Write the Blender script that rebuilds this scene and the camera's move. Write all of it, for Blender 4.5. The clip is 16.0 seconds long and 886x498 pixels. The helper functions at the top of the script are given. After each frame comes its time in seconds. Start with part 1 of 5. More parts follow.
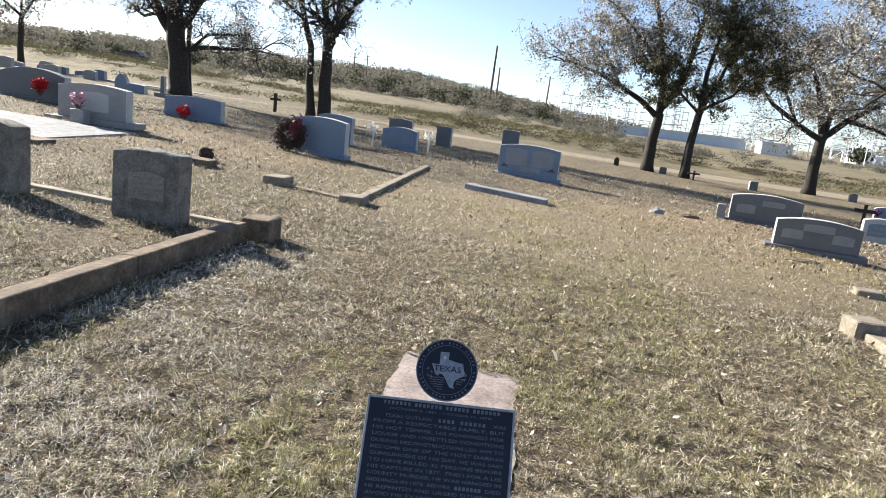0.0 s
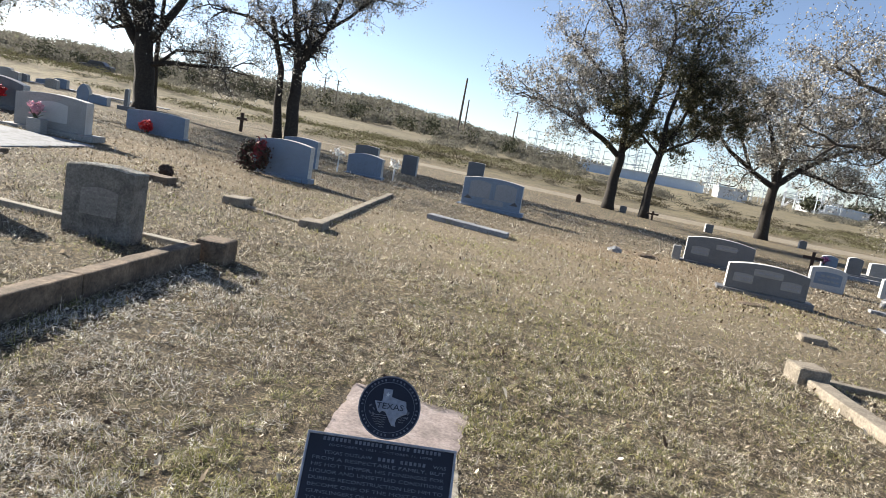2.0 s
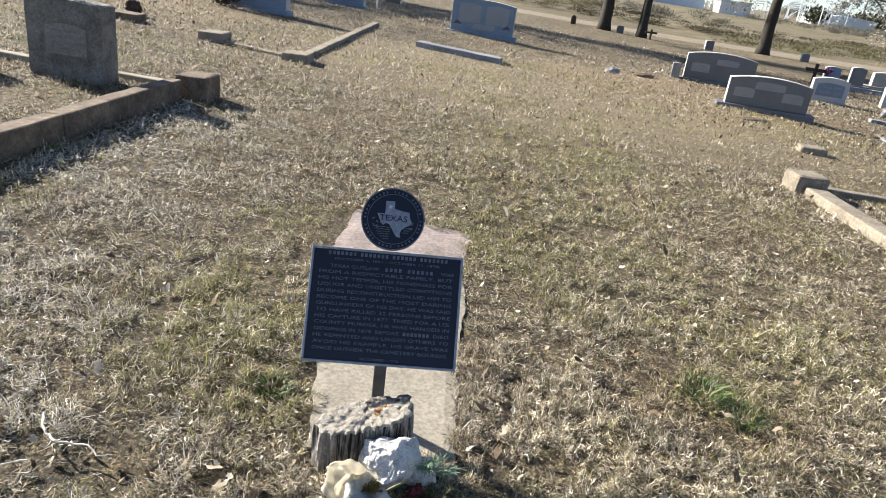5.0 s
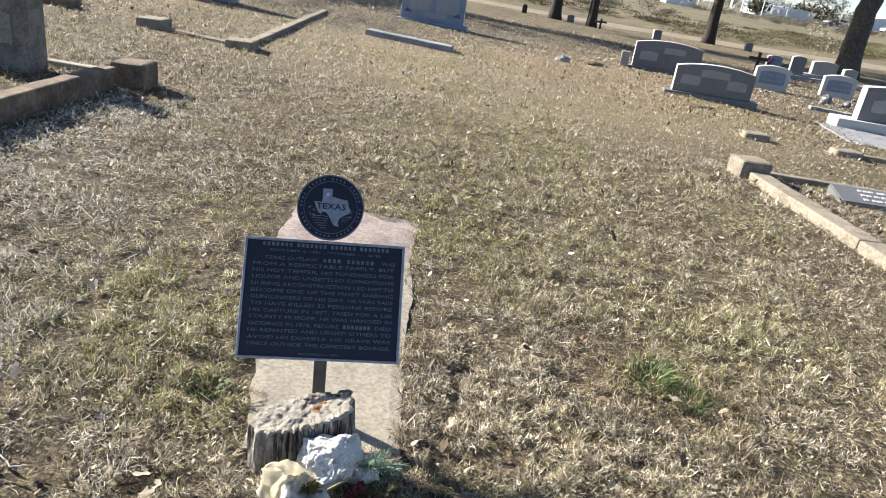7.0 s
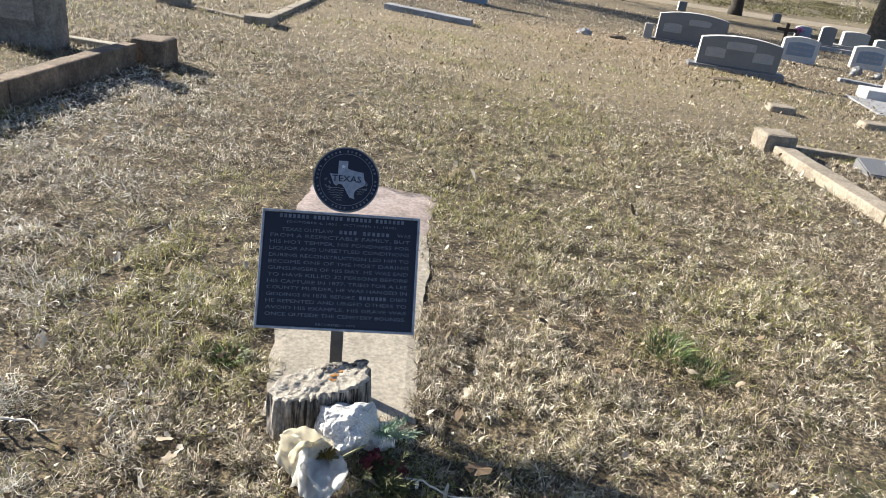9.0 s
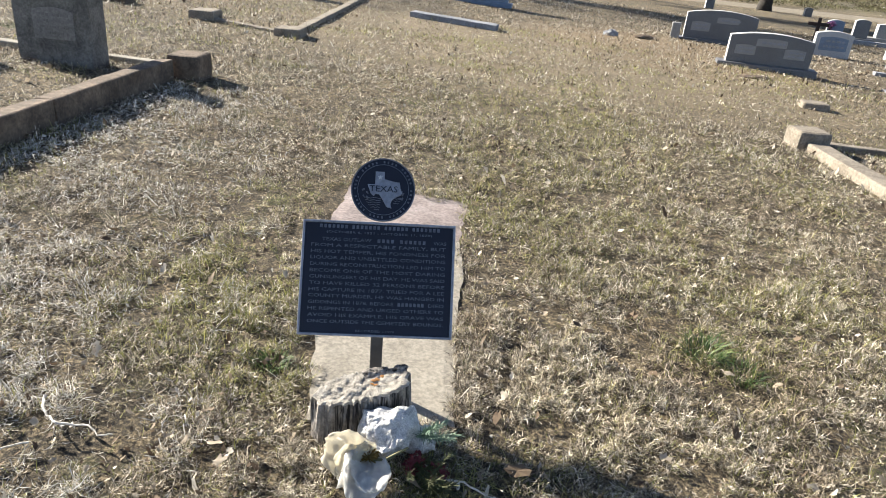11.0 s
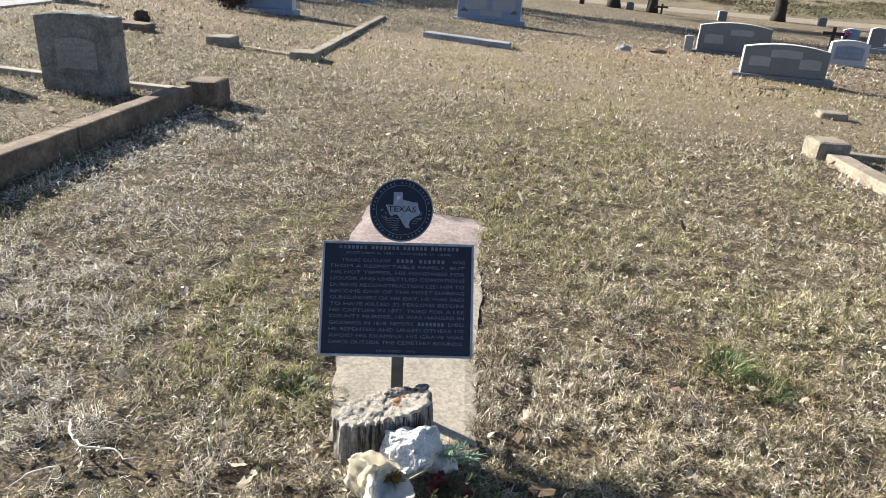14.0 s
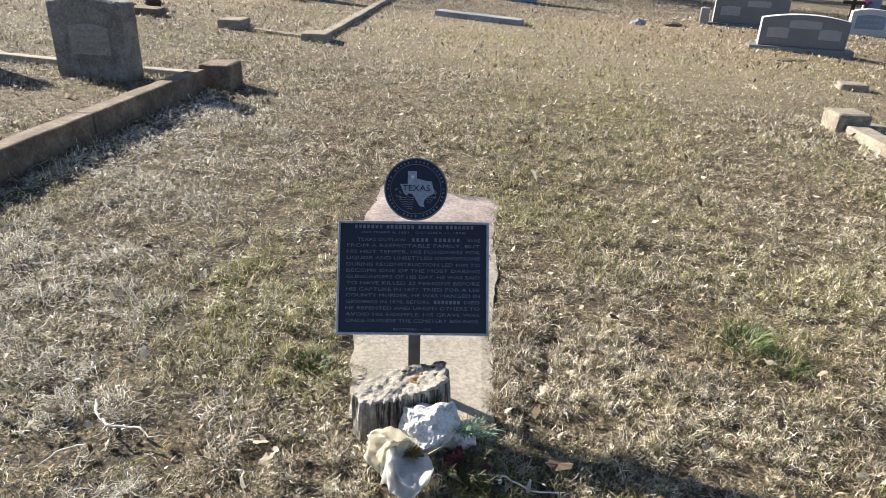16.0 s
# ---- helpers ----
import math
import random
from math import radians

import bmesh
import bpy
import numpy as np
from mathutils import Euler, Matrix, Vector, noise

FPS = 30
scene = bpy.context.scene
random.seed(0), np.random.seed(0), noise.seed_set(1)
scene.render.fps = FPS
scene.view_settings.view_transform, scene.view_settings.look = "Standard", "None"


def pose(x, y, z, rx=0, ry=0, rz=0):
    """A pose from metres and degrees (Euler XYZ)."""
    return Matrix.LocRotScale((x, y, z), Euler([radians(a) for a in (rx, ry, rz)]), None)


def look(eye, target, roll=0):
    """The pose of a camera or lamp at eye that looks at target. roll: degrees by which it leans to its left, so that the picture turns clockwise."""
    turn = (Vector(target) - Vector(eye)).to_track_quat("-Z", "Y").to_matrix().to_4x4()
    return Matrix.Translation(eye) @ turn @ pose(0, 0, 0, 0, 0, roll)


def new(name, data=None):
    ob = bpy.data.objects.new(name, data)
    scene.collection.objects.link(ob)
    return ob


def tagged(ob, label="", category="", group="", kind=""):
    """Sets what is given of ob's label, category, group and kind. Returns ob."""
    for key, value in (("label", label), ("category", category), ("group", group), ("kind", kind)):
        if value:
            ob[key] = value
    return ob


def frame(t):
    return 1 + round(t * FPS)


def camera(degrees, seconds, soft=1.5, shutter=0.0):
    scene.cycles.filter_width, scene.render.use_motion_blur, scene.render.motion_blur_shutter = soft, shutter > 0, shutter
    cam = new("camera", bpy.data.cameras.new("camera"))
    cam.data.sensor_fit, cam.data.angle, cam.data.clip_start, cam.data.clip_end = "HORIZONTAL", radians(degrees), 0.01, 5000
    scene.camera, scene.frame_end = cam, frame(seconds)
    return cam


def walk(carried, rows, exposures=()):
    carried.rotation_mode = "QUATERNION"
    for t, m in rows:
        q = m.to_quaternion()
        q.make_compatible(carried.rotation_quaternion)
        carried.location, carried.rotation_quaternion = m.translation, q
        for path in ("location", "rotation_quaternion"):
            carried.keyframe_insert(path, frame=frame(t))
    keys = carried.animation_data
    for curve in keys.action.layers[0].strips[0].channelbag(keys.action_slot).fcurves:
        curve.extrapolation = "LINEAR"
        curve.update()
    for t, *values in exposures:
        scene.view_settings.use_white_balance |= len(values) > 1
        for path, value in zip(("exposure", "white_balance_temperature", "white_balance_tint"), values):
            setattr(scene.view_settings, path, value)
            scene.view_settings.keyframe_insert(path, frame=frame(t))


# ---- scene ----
cam = camera(67.3, 16.0, soft=0.75)
PATH = [
    (0, (0.163, 0.223, 1.274), (0.186, 2.18, 0.862), 6.8),
    (0.5, (0.188, 0.233, 1.275), (0.275, 2.184, 0.843), 7.5),
    (1, (0.209, 0.198, 1.293), (0.331, 2.162, 0.937), 8.4),
    (1.5, (0.209, 0.179, 1.314), (0.309, 2.149, 0.984), 8.9),
    (2, (0.197, 0.224, 1.306), (0.32, 2.196, 0.992), 9.9),
    (2.5, (0.193, 0.255, 1.297), (0.37, 2.22, 0.969), 10.9),
    (3, (0.193, 0.272, 1.286), (0.416, 2.222, 0.904), 11.1),
    (3.5, (0.194, 0.277, 1.286), (0.434, 2.223, 0.89), 10.1),
    (4, (0.202, 0.292, 1.271), (0.444, 2.208, 0.752), 7.7),
    (4.5, (0.196, 0.279, 1.223), (0.372, 2.136, 0.5), 6.2),
    (4.7, (0.196, 0.275, 1.21), (0.371, 2.111, 0.436), 7.0),
    (6.8, (0.247, 0.317, 1.186), (0.573, 2.138, 0.426), 7.6),
    (7, (0.248, 0.326, 1.178), (0.576, 2.137, 0.396), 8.0),
    (7.5, (0.251, 0.325, 1.178), (0.596, 2.138, 0.408), 8.9),
    (8, (0.254, 0.324, 1.179), (0.59, 2.137, 0.406), 8.4),
    (8.5, (0.267, 0.324, 1.174), (0.581, 2.127, 0.367), 7.4),
    (9, (0.262, 0.312, 1.17), (0.534, 2.101, 0.318), 7.3),
    (9.2, (0.252, 0.296, 1.176), (0.507, 2.084, 0.317), 6.9),
    (11.5, (0.236, 0.278, 1.192), (0.398, 2.083, 0.344), 4.4),
    (12, (0.233, 0.28, 1.189), (0.372, 2.084, 0.338), 3.5),
    (12.5, (0.226, 0.281, 1.191), (0.379, 2.089, 0.35), 4.6),
    (13, (0.226, 0.281, 1.19), (0.398, 2.096, 0.367), 5.3),
    (13.5, (0.229, 0.275, 1.197), (0.383, 2.099, 0.391), 3.7),
    (14, (0.23, 0.274, 1.198), (0.365, 2.101, 0.394), 3.4),
    (14.5, (0.227, 0.274, 1.198), (0.355, 2.097, 0.385), 3.2),
    (15, (0.229, 0.274, 1.195), (0.365, 2.091, 0.369), 2.8),
    (15.5, (0.231, 0.273, 1.196), (0.357, 2.091, 0.372), 2.4),
    (16, (0.229, 0.266, 1.195), (0.321, 2.07, 0.336), 2.0),
]
walk(cam, [(t, look(eye, target, roll)) for t, eye, target, roll in PATH], [(0, 1.77), (1.0, 1.66), (3.5, 1.59), (4.7, 1.66), (6.8, 1.76), (16, 1.76)])

# ---- world, sun, exposure ----
SUN_TO = Vector((-0.745, 0.503, 0.438)).normalized()
world = bpy.data.worlds.new("sky")
scene.world = world
world.use_nodes = True
sky = world.node_tree.nodes.new("ShaderNodeTexSky")
sky.sky_type, sky.sun_disc = "NISHITA", False
sky.sun_elevation = math.asin(SUN_TO.z)
sky.sun_rotation = math.atan2(SUN_TO.x, SUN_TO.y)
sky.air_density, sky.dust_density, sky.ozone_density = 0.6, 0.35, 1.6
pale = world.node_tree.nodes.new("ShaderNodeHueSaturation")
pale.inputs["Saturation"].default_value = 0.9
world.node_tree.links.new(sky.outputs[0], pale.inputs["Color"])
world.node_tree.links.new(pale.outputs[0], world.node_tree.nodes["Background"].inputs[0])
world.node_tree.nodes["Background"].inputs[1].default_value = 0.064
sun = new("sun", bpy.data.lights.new("sun", "SUN"))
sun.data.energy, sun.data.angle, sun.data.color = 5.0, radians(0.55), (1.0, 0.925, 0.80)
sun.rotation_euler = (-SUN_TO).to_track_quat("-Z", "Y").to_euler()
scene.view_settings.exposure = 1.64

# ---- materials ----


class Nodes:
    """A principled material with a few short helpers."""

    def __init__(self, name, rough=0.8, metal=0.0):
        self.m = bpy.data.materials.new(name)
        self.m.use_nodes = True
        self.t = self.m.node_tree
        self.b = self.t.nodes["Principled BSDF"]
        self.b.inputs["Roughness"].default_value = rough
        self.b.inputs["Metallic"].default_value = metal
        self.co = self.t.nodes.new("ShaderNodeTexCoord").outputs["Object"]

    def node(self, kind, **values):
        n = self.t.nodes.new(kind)
        for k, v in values.items():
            n.inputs[k.replace("_", " ")].default_value = v
        return n

    def link(self, a, b):
        self.t.links.new(a, b)

    def world_place(self):
        self.co = self.t.nodes.new("ShaderNodeNewGeometry").outputs["Position"]
        return self

    def noise(self, scale, detail=4.0, rough=0.6, distort=0.0):
        n = self.node("ShaderNodeTexNoise", Scale=scale, Detail=detail, Roughness=rough, Distortion=distort)
        self.link(self.co, n.inputs["Vector"])
        return n.outputs["Fac"]

    def voronoi(self, scale):
        n = self.node("ShaderNodeTexVoronoi", Scale=scale)
        self.link(self.co, n.inputs["Vector"])
        return n

    def ramp(self, fac, *stops):
        r = self.t.nodes.new("ShaderNodeValToRGB")
        e = r.color_ramp.elements
        while len(e) < len(stops):
            e.new(0.5)
        for el, (p, c) in zip(e, stops):
            el.position = p
            el.color = (*c, 1) if len(c) == 3 else c
        self.link(fac, r.inputs[0])
        return r.outputs["Color"]

    def mix(self, fac, a, b, blend="MIX"):
        n = self.t.nodes.new("ShaderNodeMix")
        n.data_type, n.blend_type = "RGBA", blend
        for sock, v in ((n.inputs[0], fac), (n.inputs[6], a), (n.inputs[7], b)):
            if isinstance(v, (int, float)):
                sock.default_value = v
            elif isinstance(v, tuple):
                sock.default_value = (*v, 1)
            else:
                self.link(v, sock)
        return n.outputs[2]

    def island(self):
        return self.t.nodes.new("ShaderNodeNewGeometry").outputs["Random Per Island"]

    def one(self):
        return self.t.nodes.new("ShaderNodeObjectInfo").outputs["Random"]

    def bump(self, height, strength=0.4, distance=0.01):
        n = self.node("ShaderNodeBump", Strength=strength, Distance=distance)
        self.link(height, n.inputs["Height"])
        self.link(n.outputs[0], self.b.inputs["Normal"])
        return self

    def done(self, color):
        if isinstance(color, tuple):
            self.b.inputs["Base Color"].default_value = (*color, 1)
        else:
            self.link(color, self.b.inputs["Base Color"])
        return self.m


def granite(name, base, dark, rough=0.55, stain=0.35, scale=160):
    n = Nodes(name, rough)
    speck = n.ramp(n.noise(scale, 3, 0.7), (0.36, dark), (0.52, base), (0.72, tuple(min(1, c * 1.35) for c in base)))
    weather = n.ramp(n.noise(3.5, 6, 0.7, 0.6), (0.35, (0.62, 0.6, 0.56)), (0.62, (1, 1, 1)))
    n.bump(n.noise(90, 4), 0.25, 0.004)
    return n.done(n.mix(stain, speck, weather, "MULTIPLY"))


def rough_stone(name, light, mid, dark, scale=9.0, bump=0.6):
    n = Nodes(name, 0.92)
    a = n.ramp(n.noise(scale, 8, 0.7, 0.3), (0.3, dark), (0.5, mid), (0.7, light))
    b = n.ramp(n.noise(scale * 9, 4, 0.6), (0.35, (0.68, 0.68, 0.68)), (0.65, (1.1, 1.1, 1.1)))
    n.bump(n.noise(scale * 6, 8, 0.75), bump, 0.012)
    return n.done(n.mix(1.0, a, b, "MULTIPLY"))


def plain(name, color, rough=0.7, metal=0.0, vary=0.25, scale=20):
    n = Nodes(name, rough, metal)
    v = n.ramp(n.noise(scale, 5), (0.3, tuple(c * (1 - vary) for c in color)), (0.7, tuple(min(1, c * (1 + vary)) for c in color)))
    n.bump(n.noise(scale * 8, 4), 0.15, 0.003)
    return n.done(v)


def islands(name, stops, rough=0.8, translucent=0.0, drift=None):
    """A colour chosen afresh for every loose piece of a mesh."""
    n = Nodes(name, rough)
    c = n.ramp(n.island(), *stops)
    c = n.mix(0.5, c, n.ramp(n.noise(60, 3), (0.3, (0.55, 0.55, 0.55)), (0.7, (1.15, 1.15, 1.15))), "MULTIPLY")
    if drift:
        lo, hi = drift
        slow = n.ramp(n.noise(1.7, 4, 0.6, 0.5), (0.36, lo), (0.50, (0.95, 0.95, 0.95)), (0.66, hi))
        # fine noise darkens the blade colour, painting shaded gaps between clumps
        clump_shade = n.ramp(n.noise(24, 5, 0.75), (0.40, (0.22, 0.20, 0.18)), (0.52, (1.1, 1.1, 1.1)), (0.66, (1.32, 1.32, 1.32)))
        c = n.mix(1.0, n.mix(1.0, c, slow, "MULTIPLY"), clump_shade, "MULTIPLY")
    if translucent:
        tr = n.t.nodes.new("ShaderNodeBsdfTranslucent")
        mx = n.node("ShaderNodeMixShader", Fac=translucent)
        n.link(c, tr.inputs[0])
        n.link(n.b.outputs[0], mx.inputs[1])
        n.link(tr.outputs[0], mx.inputs[2])
        n.link(mx.outputs[0], n.t.nodes["Material Output"].inputs[0])
    return n.done(c)


def ground_material():
    n = Nodes("dry_turf", 0.95).world_place()
    # near-black gaps in this colour paint both bare soil and shade between stems
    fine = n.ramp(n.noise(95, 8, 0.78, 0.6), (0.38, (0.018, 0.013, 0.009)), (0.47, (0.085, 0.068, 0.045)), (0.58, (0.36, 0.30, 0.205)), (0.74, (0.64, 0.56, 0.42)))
    soil_shade = n.ramp(n.noise(26, 5, 0.72, 0.4), (0.45, (0.10, 0.09, 0.08)), (0.57, (1.1, 1.08, 1.05)))
    c = n.mix(0.72, fine, soil_shade, "MULTIPLY")
    patch = n.ramp(n.noise(1.3, 5, 0.65, 0.4), (0.32, (0.74, 0.68, 0.6)), (0.5, (1, 1, 1)), (0.68, (1.12, 1.06, 0.95)))
    c = n.mix(1.0, c, patch, "MULTIPLY")
    green = n.ramp(n.noise(2.1, 5, 0.7, 0.5), (0.56, (0, 0, 0)), (0.7, (1, 1, 1)))
    c = n.mix(green, c, n.mix(0.55, c, (0.085, 0.11, 0.03)))
    # bare sandy earth where the turf is worn, and reddish earth under the leaf fall
    sand = n.ramp(n.noise(38, 7, 0.75, 0.4), (0.36, (0.10, 0.078, 0.055)), (0.5, (0.30, 0.245, 0.175)), (0.66, (0.47, 0.40, 0.30)))
    for mid, reach, tint in (((2.6, 9.6, -0.1), 4.6, (1.0, 1.0, 1.0)), ((5.2, 11.6, -0.25), 3.4, (0.88, 0.77, 0.65)), ((-4.5, 12.5, 0.2), 3.8, (0.85, 0.78, 0.68))):
        gap = n.t.nodes.new("ShaderNodeVectorMath")
        gap.operation = "DISTANCE"
        n.link(n.co, gap.inputs[0])
        gap.inputs[1].default_value = mid
        ragged = n.node("ShaderNodeMath")
        ragged.operation = "MULTIPLY_ADD"
        n.link(n.noise(0.9, 6, 0.75, 0.6), ragged.inputs[0])
        ragged.inputs[1].default_value = 5.0
        n.link(gap.outputs["Value"], ragged.inputs[2])
        share = n.t.nodes.new("ShaderNodeMapRange")
        n.link(ragged.outputs[0], share.inputs["Value"])
        share.inputs["From Min"].default_value, share.inputs["From Max"].default_value = reach + 2.6, reach + 0.4
        share.inputs["To Max"].default_value = 0.45
        c = n.mix(share.outputs[0], c, n.mix(1.0, sand, tint, "MULTIPLY"))
    far = n.ramp(n.noise(0.07, 6, 0.65, 0.6), (0.34, (0.7, 0.66, 0.55)), (0.5, (1.05, 1.02, 0.92)), (0.66, (1.25, 1.2, 1.06)))
    c = n.mix(0.8, c, far, "MULTIPLY")
    # coarser olive pasture beyond the lane
    axes = n.t.nodes.new("ShaderNodeSeparateXYZ")
    n.link(n.co, axes.inputs[0])
    beyond = n.t.nodes.new("ShaderNodeMapRange")
    n.link(axes.outputs["Y"], beyond.inputs["Value"])
    beyond.inputs["From Min"].default_value, beyond.inputs["From Max"].default_value = 38.0, 43.0
    sward = n.ramp(n.noise(0.9, 8, 0.78, 0.5), (0.34, (0.05, 0.043, 0.024)), (0.5, (0.125, 0.106, 0.062)), (0.66, (0.20, 0.168, 0.105)))
    c = n.mix(beyond.outputs[0], c, n.mix(0.7, sward, far, "MULTIPLY"))
    n.bump(n.noise(70, 8, 0.8), 0.9, 0.03)
    return n.done(c)


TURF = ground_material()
LANE = rough_stone("pale_dirt", (0.30, 0.255, 0.185), (0.225, 0.19, 0.135), (0.13, 0.108, 0.073), 2.6, 0.5)
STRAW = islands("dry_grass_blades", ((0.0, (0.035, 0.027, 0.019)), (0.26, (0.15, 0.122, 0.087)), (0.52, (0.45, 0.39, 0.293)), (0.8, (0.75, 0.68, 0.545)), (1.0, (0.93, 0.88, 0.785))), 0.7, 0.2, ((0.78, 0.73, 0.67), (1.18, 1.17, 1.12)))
BLEACHED = islands("bleached_grass", ((0.0, (0.40, 0.38, 0.34)), (0.5, (0.68, 0.66, 0.61)), (1.0, (0.93, 0.92, 0.88))), 0.7, 0.25)
GREEN = islands("green_grass_blades", ((0.0, (0.10, 0.12, 0.03)), (0.5, (0.29, 0.30, 0.085)), (1.0, (0.52, 0.48, 0.19))), 0.7, 0.3)
LITTER = islands("dead_leaves", ((0.0, (0.05, 0.033, 0.022)), (0.30, (0.17, 0.122, 0.08)), (0.55, (0.34, 0.275, 0.2)), (0.8, (0.52, 0.455, 0.355)), (1.0, (0.72, 0.67, 0.57))), 0.9, 0.25)
OAKLEAF = islands("oak_leaves", ((0.0, (0.06, 0.053, 0.04)), (0.35, (0.21, 0.19, 0.15)), (0.7, (0.46, 0.43, 0.37)), (1.0, (0.70, 0.68, 0.62))), 0.6, 0.3)
TUFT = islands("dark_green_grass", ((0.0, (0.03, 0.055, 0.015)), (0.6, (0.09, 0.15, 0.04)), (1.0, (0.22, 0.27, 0.10))), 0.55, 0.3)
DARKLEAF = islands("evergreen_oak_leaves", ((0.0, (0.03, 0.035, 0.015)), (0.45, (0.075, 0.075, 0.032)), (0.8, (0.15, 0.135, 0.065)), (1.0, (0.40, 0.36, 0.25))), 0.5, 0.35)
BARK = rough_stone("oak_bark", (0.062, 0.054, 0.047), (0.032, 0.027, 0.023), (0.011, 0.009, 0.008), 14, 1.0)
SCRUB = islands("bare_scrub", ((0.0, (0.11, 0.105, 0.09)), (0.5, (0.15, 0.143, 0.12)), (0.85, (0.19, 0.18, 0.15)), (1.0, (0.15, 0.155, 0.105))), 0.95, 0.45)
CEDAR = islands("cedar_scrub", ((0.0, (0.02, 0.025, 0.012)), (0.6, (0.045, 0.05, 0.025)), (1.0, (0.10, 0.10, 0.05))), 0.9, 0.1)
CEDAR_DRY = islands("dark_weeds", ((0.0, (0.035, 0.03, 0.018)), (0.5, (0.075, 0.064, 0.038)), (0.85, (0.12, 0.10, 0.06)), (1.0, (0.10, 0.105, 0.045))), 0.9, 0.15)
TUSSOCK = islands("bank_tussocks", ((0.0, (0.04, 0.036, 0.02)), (0.35, (0.115, 0.105, 0.055)), (0.65, (0.20, 0.178, 0.105)), (1.0, (0.145, 0.155, 0.06))), 0.9, 0.2)
GREY_GRANITE = granite("grey_granite", (0.30, 0.30, 0.295), (0.12, 0.12, 0.12))
BLUE_GRANITE = granite("blue_grey_granite", (0.18, 0.24, 0.33), (0.10, 0.135, 0.185), 0.5)
DARK_GRANITE = granite("dark_grey_granite", (0.15, 0.155, 0.165), (0.055, 0.057, 0.062), 0.4)
PITCHED = granite("rough_pitched_granite", (0.50, 0.50, 0.49), (0.28, 0.28, 0.28), 0.9, 0.4, 90)
PALE_GRANITE = granite("pale_granite", (0.45, 0.46, 0.475), (0.25, 0.255, 0.265), 0.6)
OVAL = granite("darker_granite_panel", (0.27, 0.29, 0.32), (0.14, 0.15, 0.17), 0.5)
SAWN = granite("sawn_granite_panel", (0.46, 0.46, 0.45), (0.3, 0.3, 0.3), 0.75, 0.2)
INK = plain("engraved_lettering", (0.09, 0.09, 0.095), 0.8)
WORN_INK = plain("worn_lettering", (0.19, 0.18, 0.165), 0.85)
LIMESTONE = rough_stone("old_limestone", (0.28, 0.262, 0.232), (0.18, 0.17, 0.15), (0.075, 0.07, 0.062), 7, 0.7)
LIMEFACE = rough_stone("smooth_limestone_panel", (0.29, 0.275, 0.25), (0.245, 0.232, 0.21), (0.19, 0.18, 0.165), 5, 0.2)
LICHEN = rough_stone("lichened_stone", (0.50, 0.49, 0.45), (0.30, 0.29, 0.26), (0.08, 0.08, 0.07), 16, 1.0)
KERBSTONE = rough_stone("brown_concrete", (0.27, 0.20, 0.14), (0.145, 0.107, 0.076), (0.055, 0.042, 0.032), 6, 0.5)
WHITE_CONCRETE = rough_stone("whitened_concrete", (0.31, 0.32, 0.345), (0.25, 0.26, 0.28), (0.15, 0.152, 0.158), 4, 0.4)
PALE_KERB = rough_stone("pale_tan_concrete", (0.30, 0.262, 0.21), (0.24, 0.207, 0.163), (0.14, 0.12, 0.095), 6, 0.5)
PINK_CONCRETE = rough_stone("pink_slab", (0.36, 0.315, 0.30), (0.285, 0.235, 0.222), (0.17, 0.142, 0.132), 6, 0.35)
BEIGE_CONCRETE = rough_stone("beige_slab", (0.345, 0.318, 0.268), (0.315, 0.288, 0.24), (0.235, 0.212, 0.175), 9, 0.25)
NAVY = plain("dark_marker_paint", (0.012, 0.015, 0.028), 0.42, 0.2, 0.2, 12)
ALU = plain("worn_aluminium", (0.32, 0.33, 0.36), 0.45, 0.7, 0.25, 60)
RAISED = plain("dulled_raised_metal", (0.155, 0.168, 0.20), 0.5, 0.6, 0.3, 60)
POSTMETAL = plain("grey_post_metal", (0.10, 0.105, 0.115), 0.5, 0.5)


def petrified_wood():
    """Grey stone with dark upright cracks like bark."""
    n = Nodes("petrified_wood", 0.92)
    flat = n.co
    sq = n.t.nodes.new("ShaderNodeMapping")
    sq.inputs["Scale"].default_value = (1.0, 1.0, 0.10)
    n.link(flat, sq.inputs["Vector"])
    n.co = sq.outputs[0]
    crack = n.ramp(n.noise(75, 6, 0.65, 0.8), (0.41, (0.025, 0.022, 0.022)), (0.50, (0.26, 0.245, 0.23)), (0.64, (0.44, 0.41, 0.38)))
    n.bump(n.noise(75, 6, 0.65, 0.8), 1.0, 0.014)
    n.co = flat
    grain = n.ramp(n.noise(30, 7, 0.7), (0.34, (0.4, 0.38, 0.36)), (0.6, (1.1, 1.08, 1.04)))
    return n.done(n.mix(1.0, crack, grain, "MULTIPLY"))


PETRIFIED = petrified_wood()
PETRIFIED_TOP = rough_stone("pale_broken_stone", (0.66, 0.62, 0.55), (0.48, 0.445, 0.39), (0.14, 0.13, 0.115), 48, 0.9)
ORANGE = rough_stone("orange_lichen", (0.50, 0.24, 0.05), (0.36, 0.16, 0.04), (0.2, 0.12, 0.06), 40, 0.6)
QUARTZ = rough_stone("white_grey_rock", (0.96, 0.95, 0.93), (0.90, 0.89, 0.88), (0.34, 0.36, 0.40), 26, 0.9)


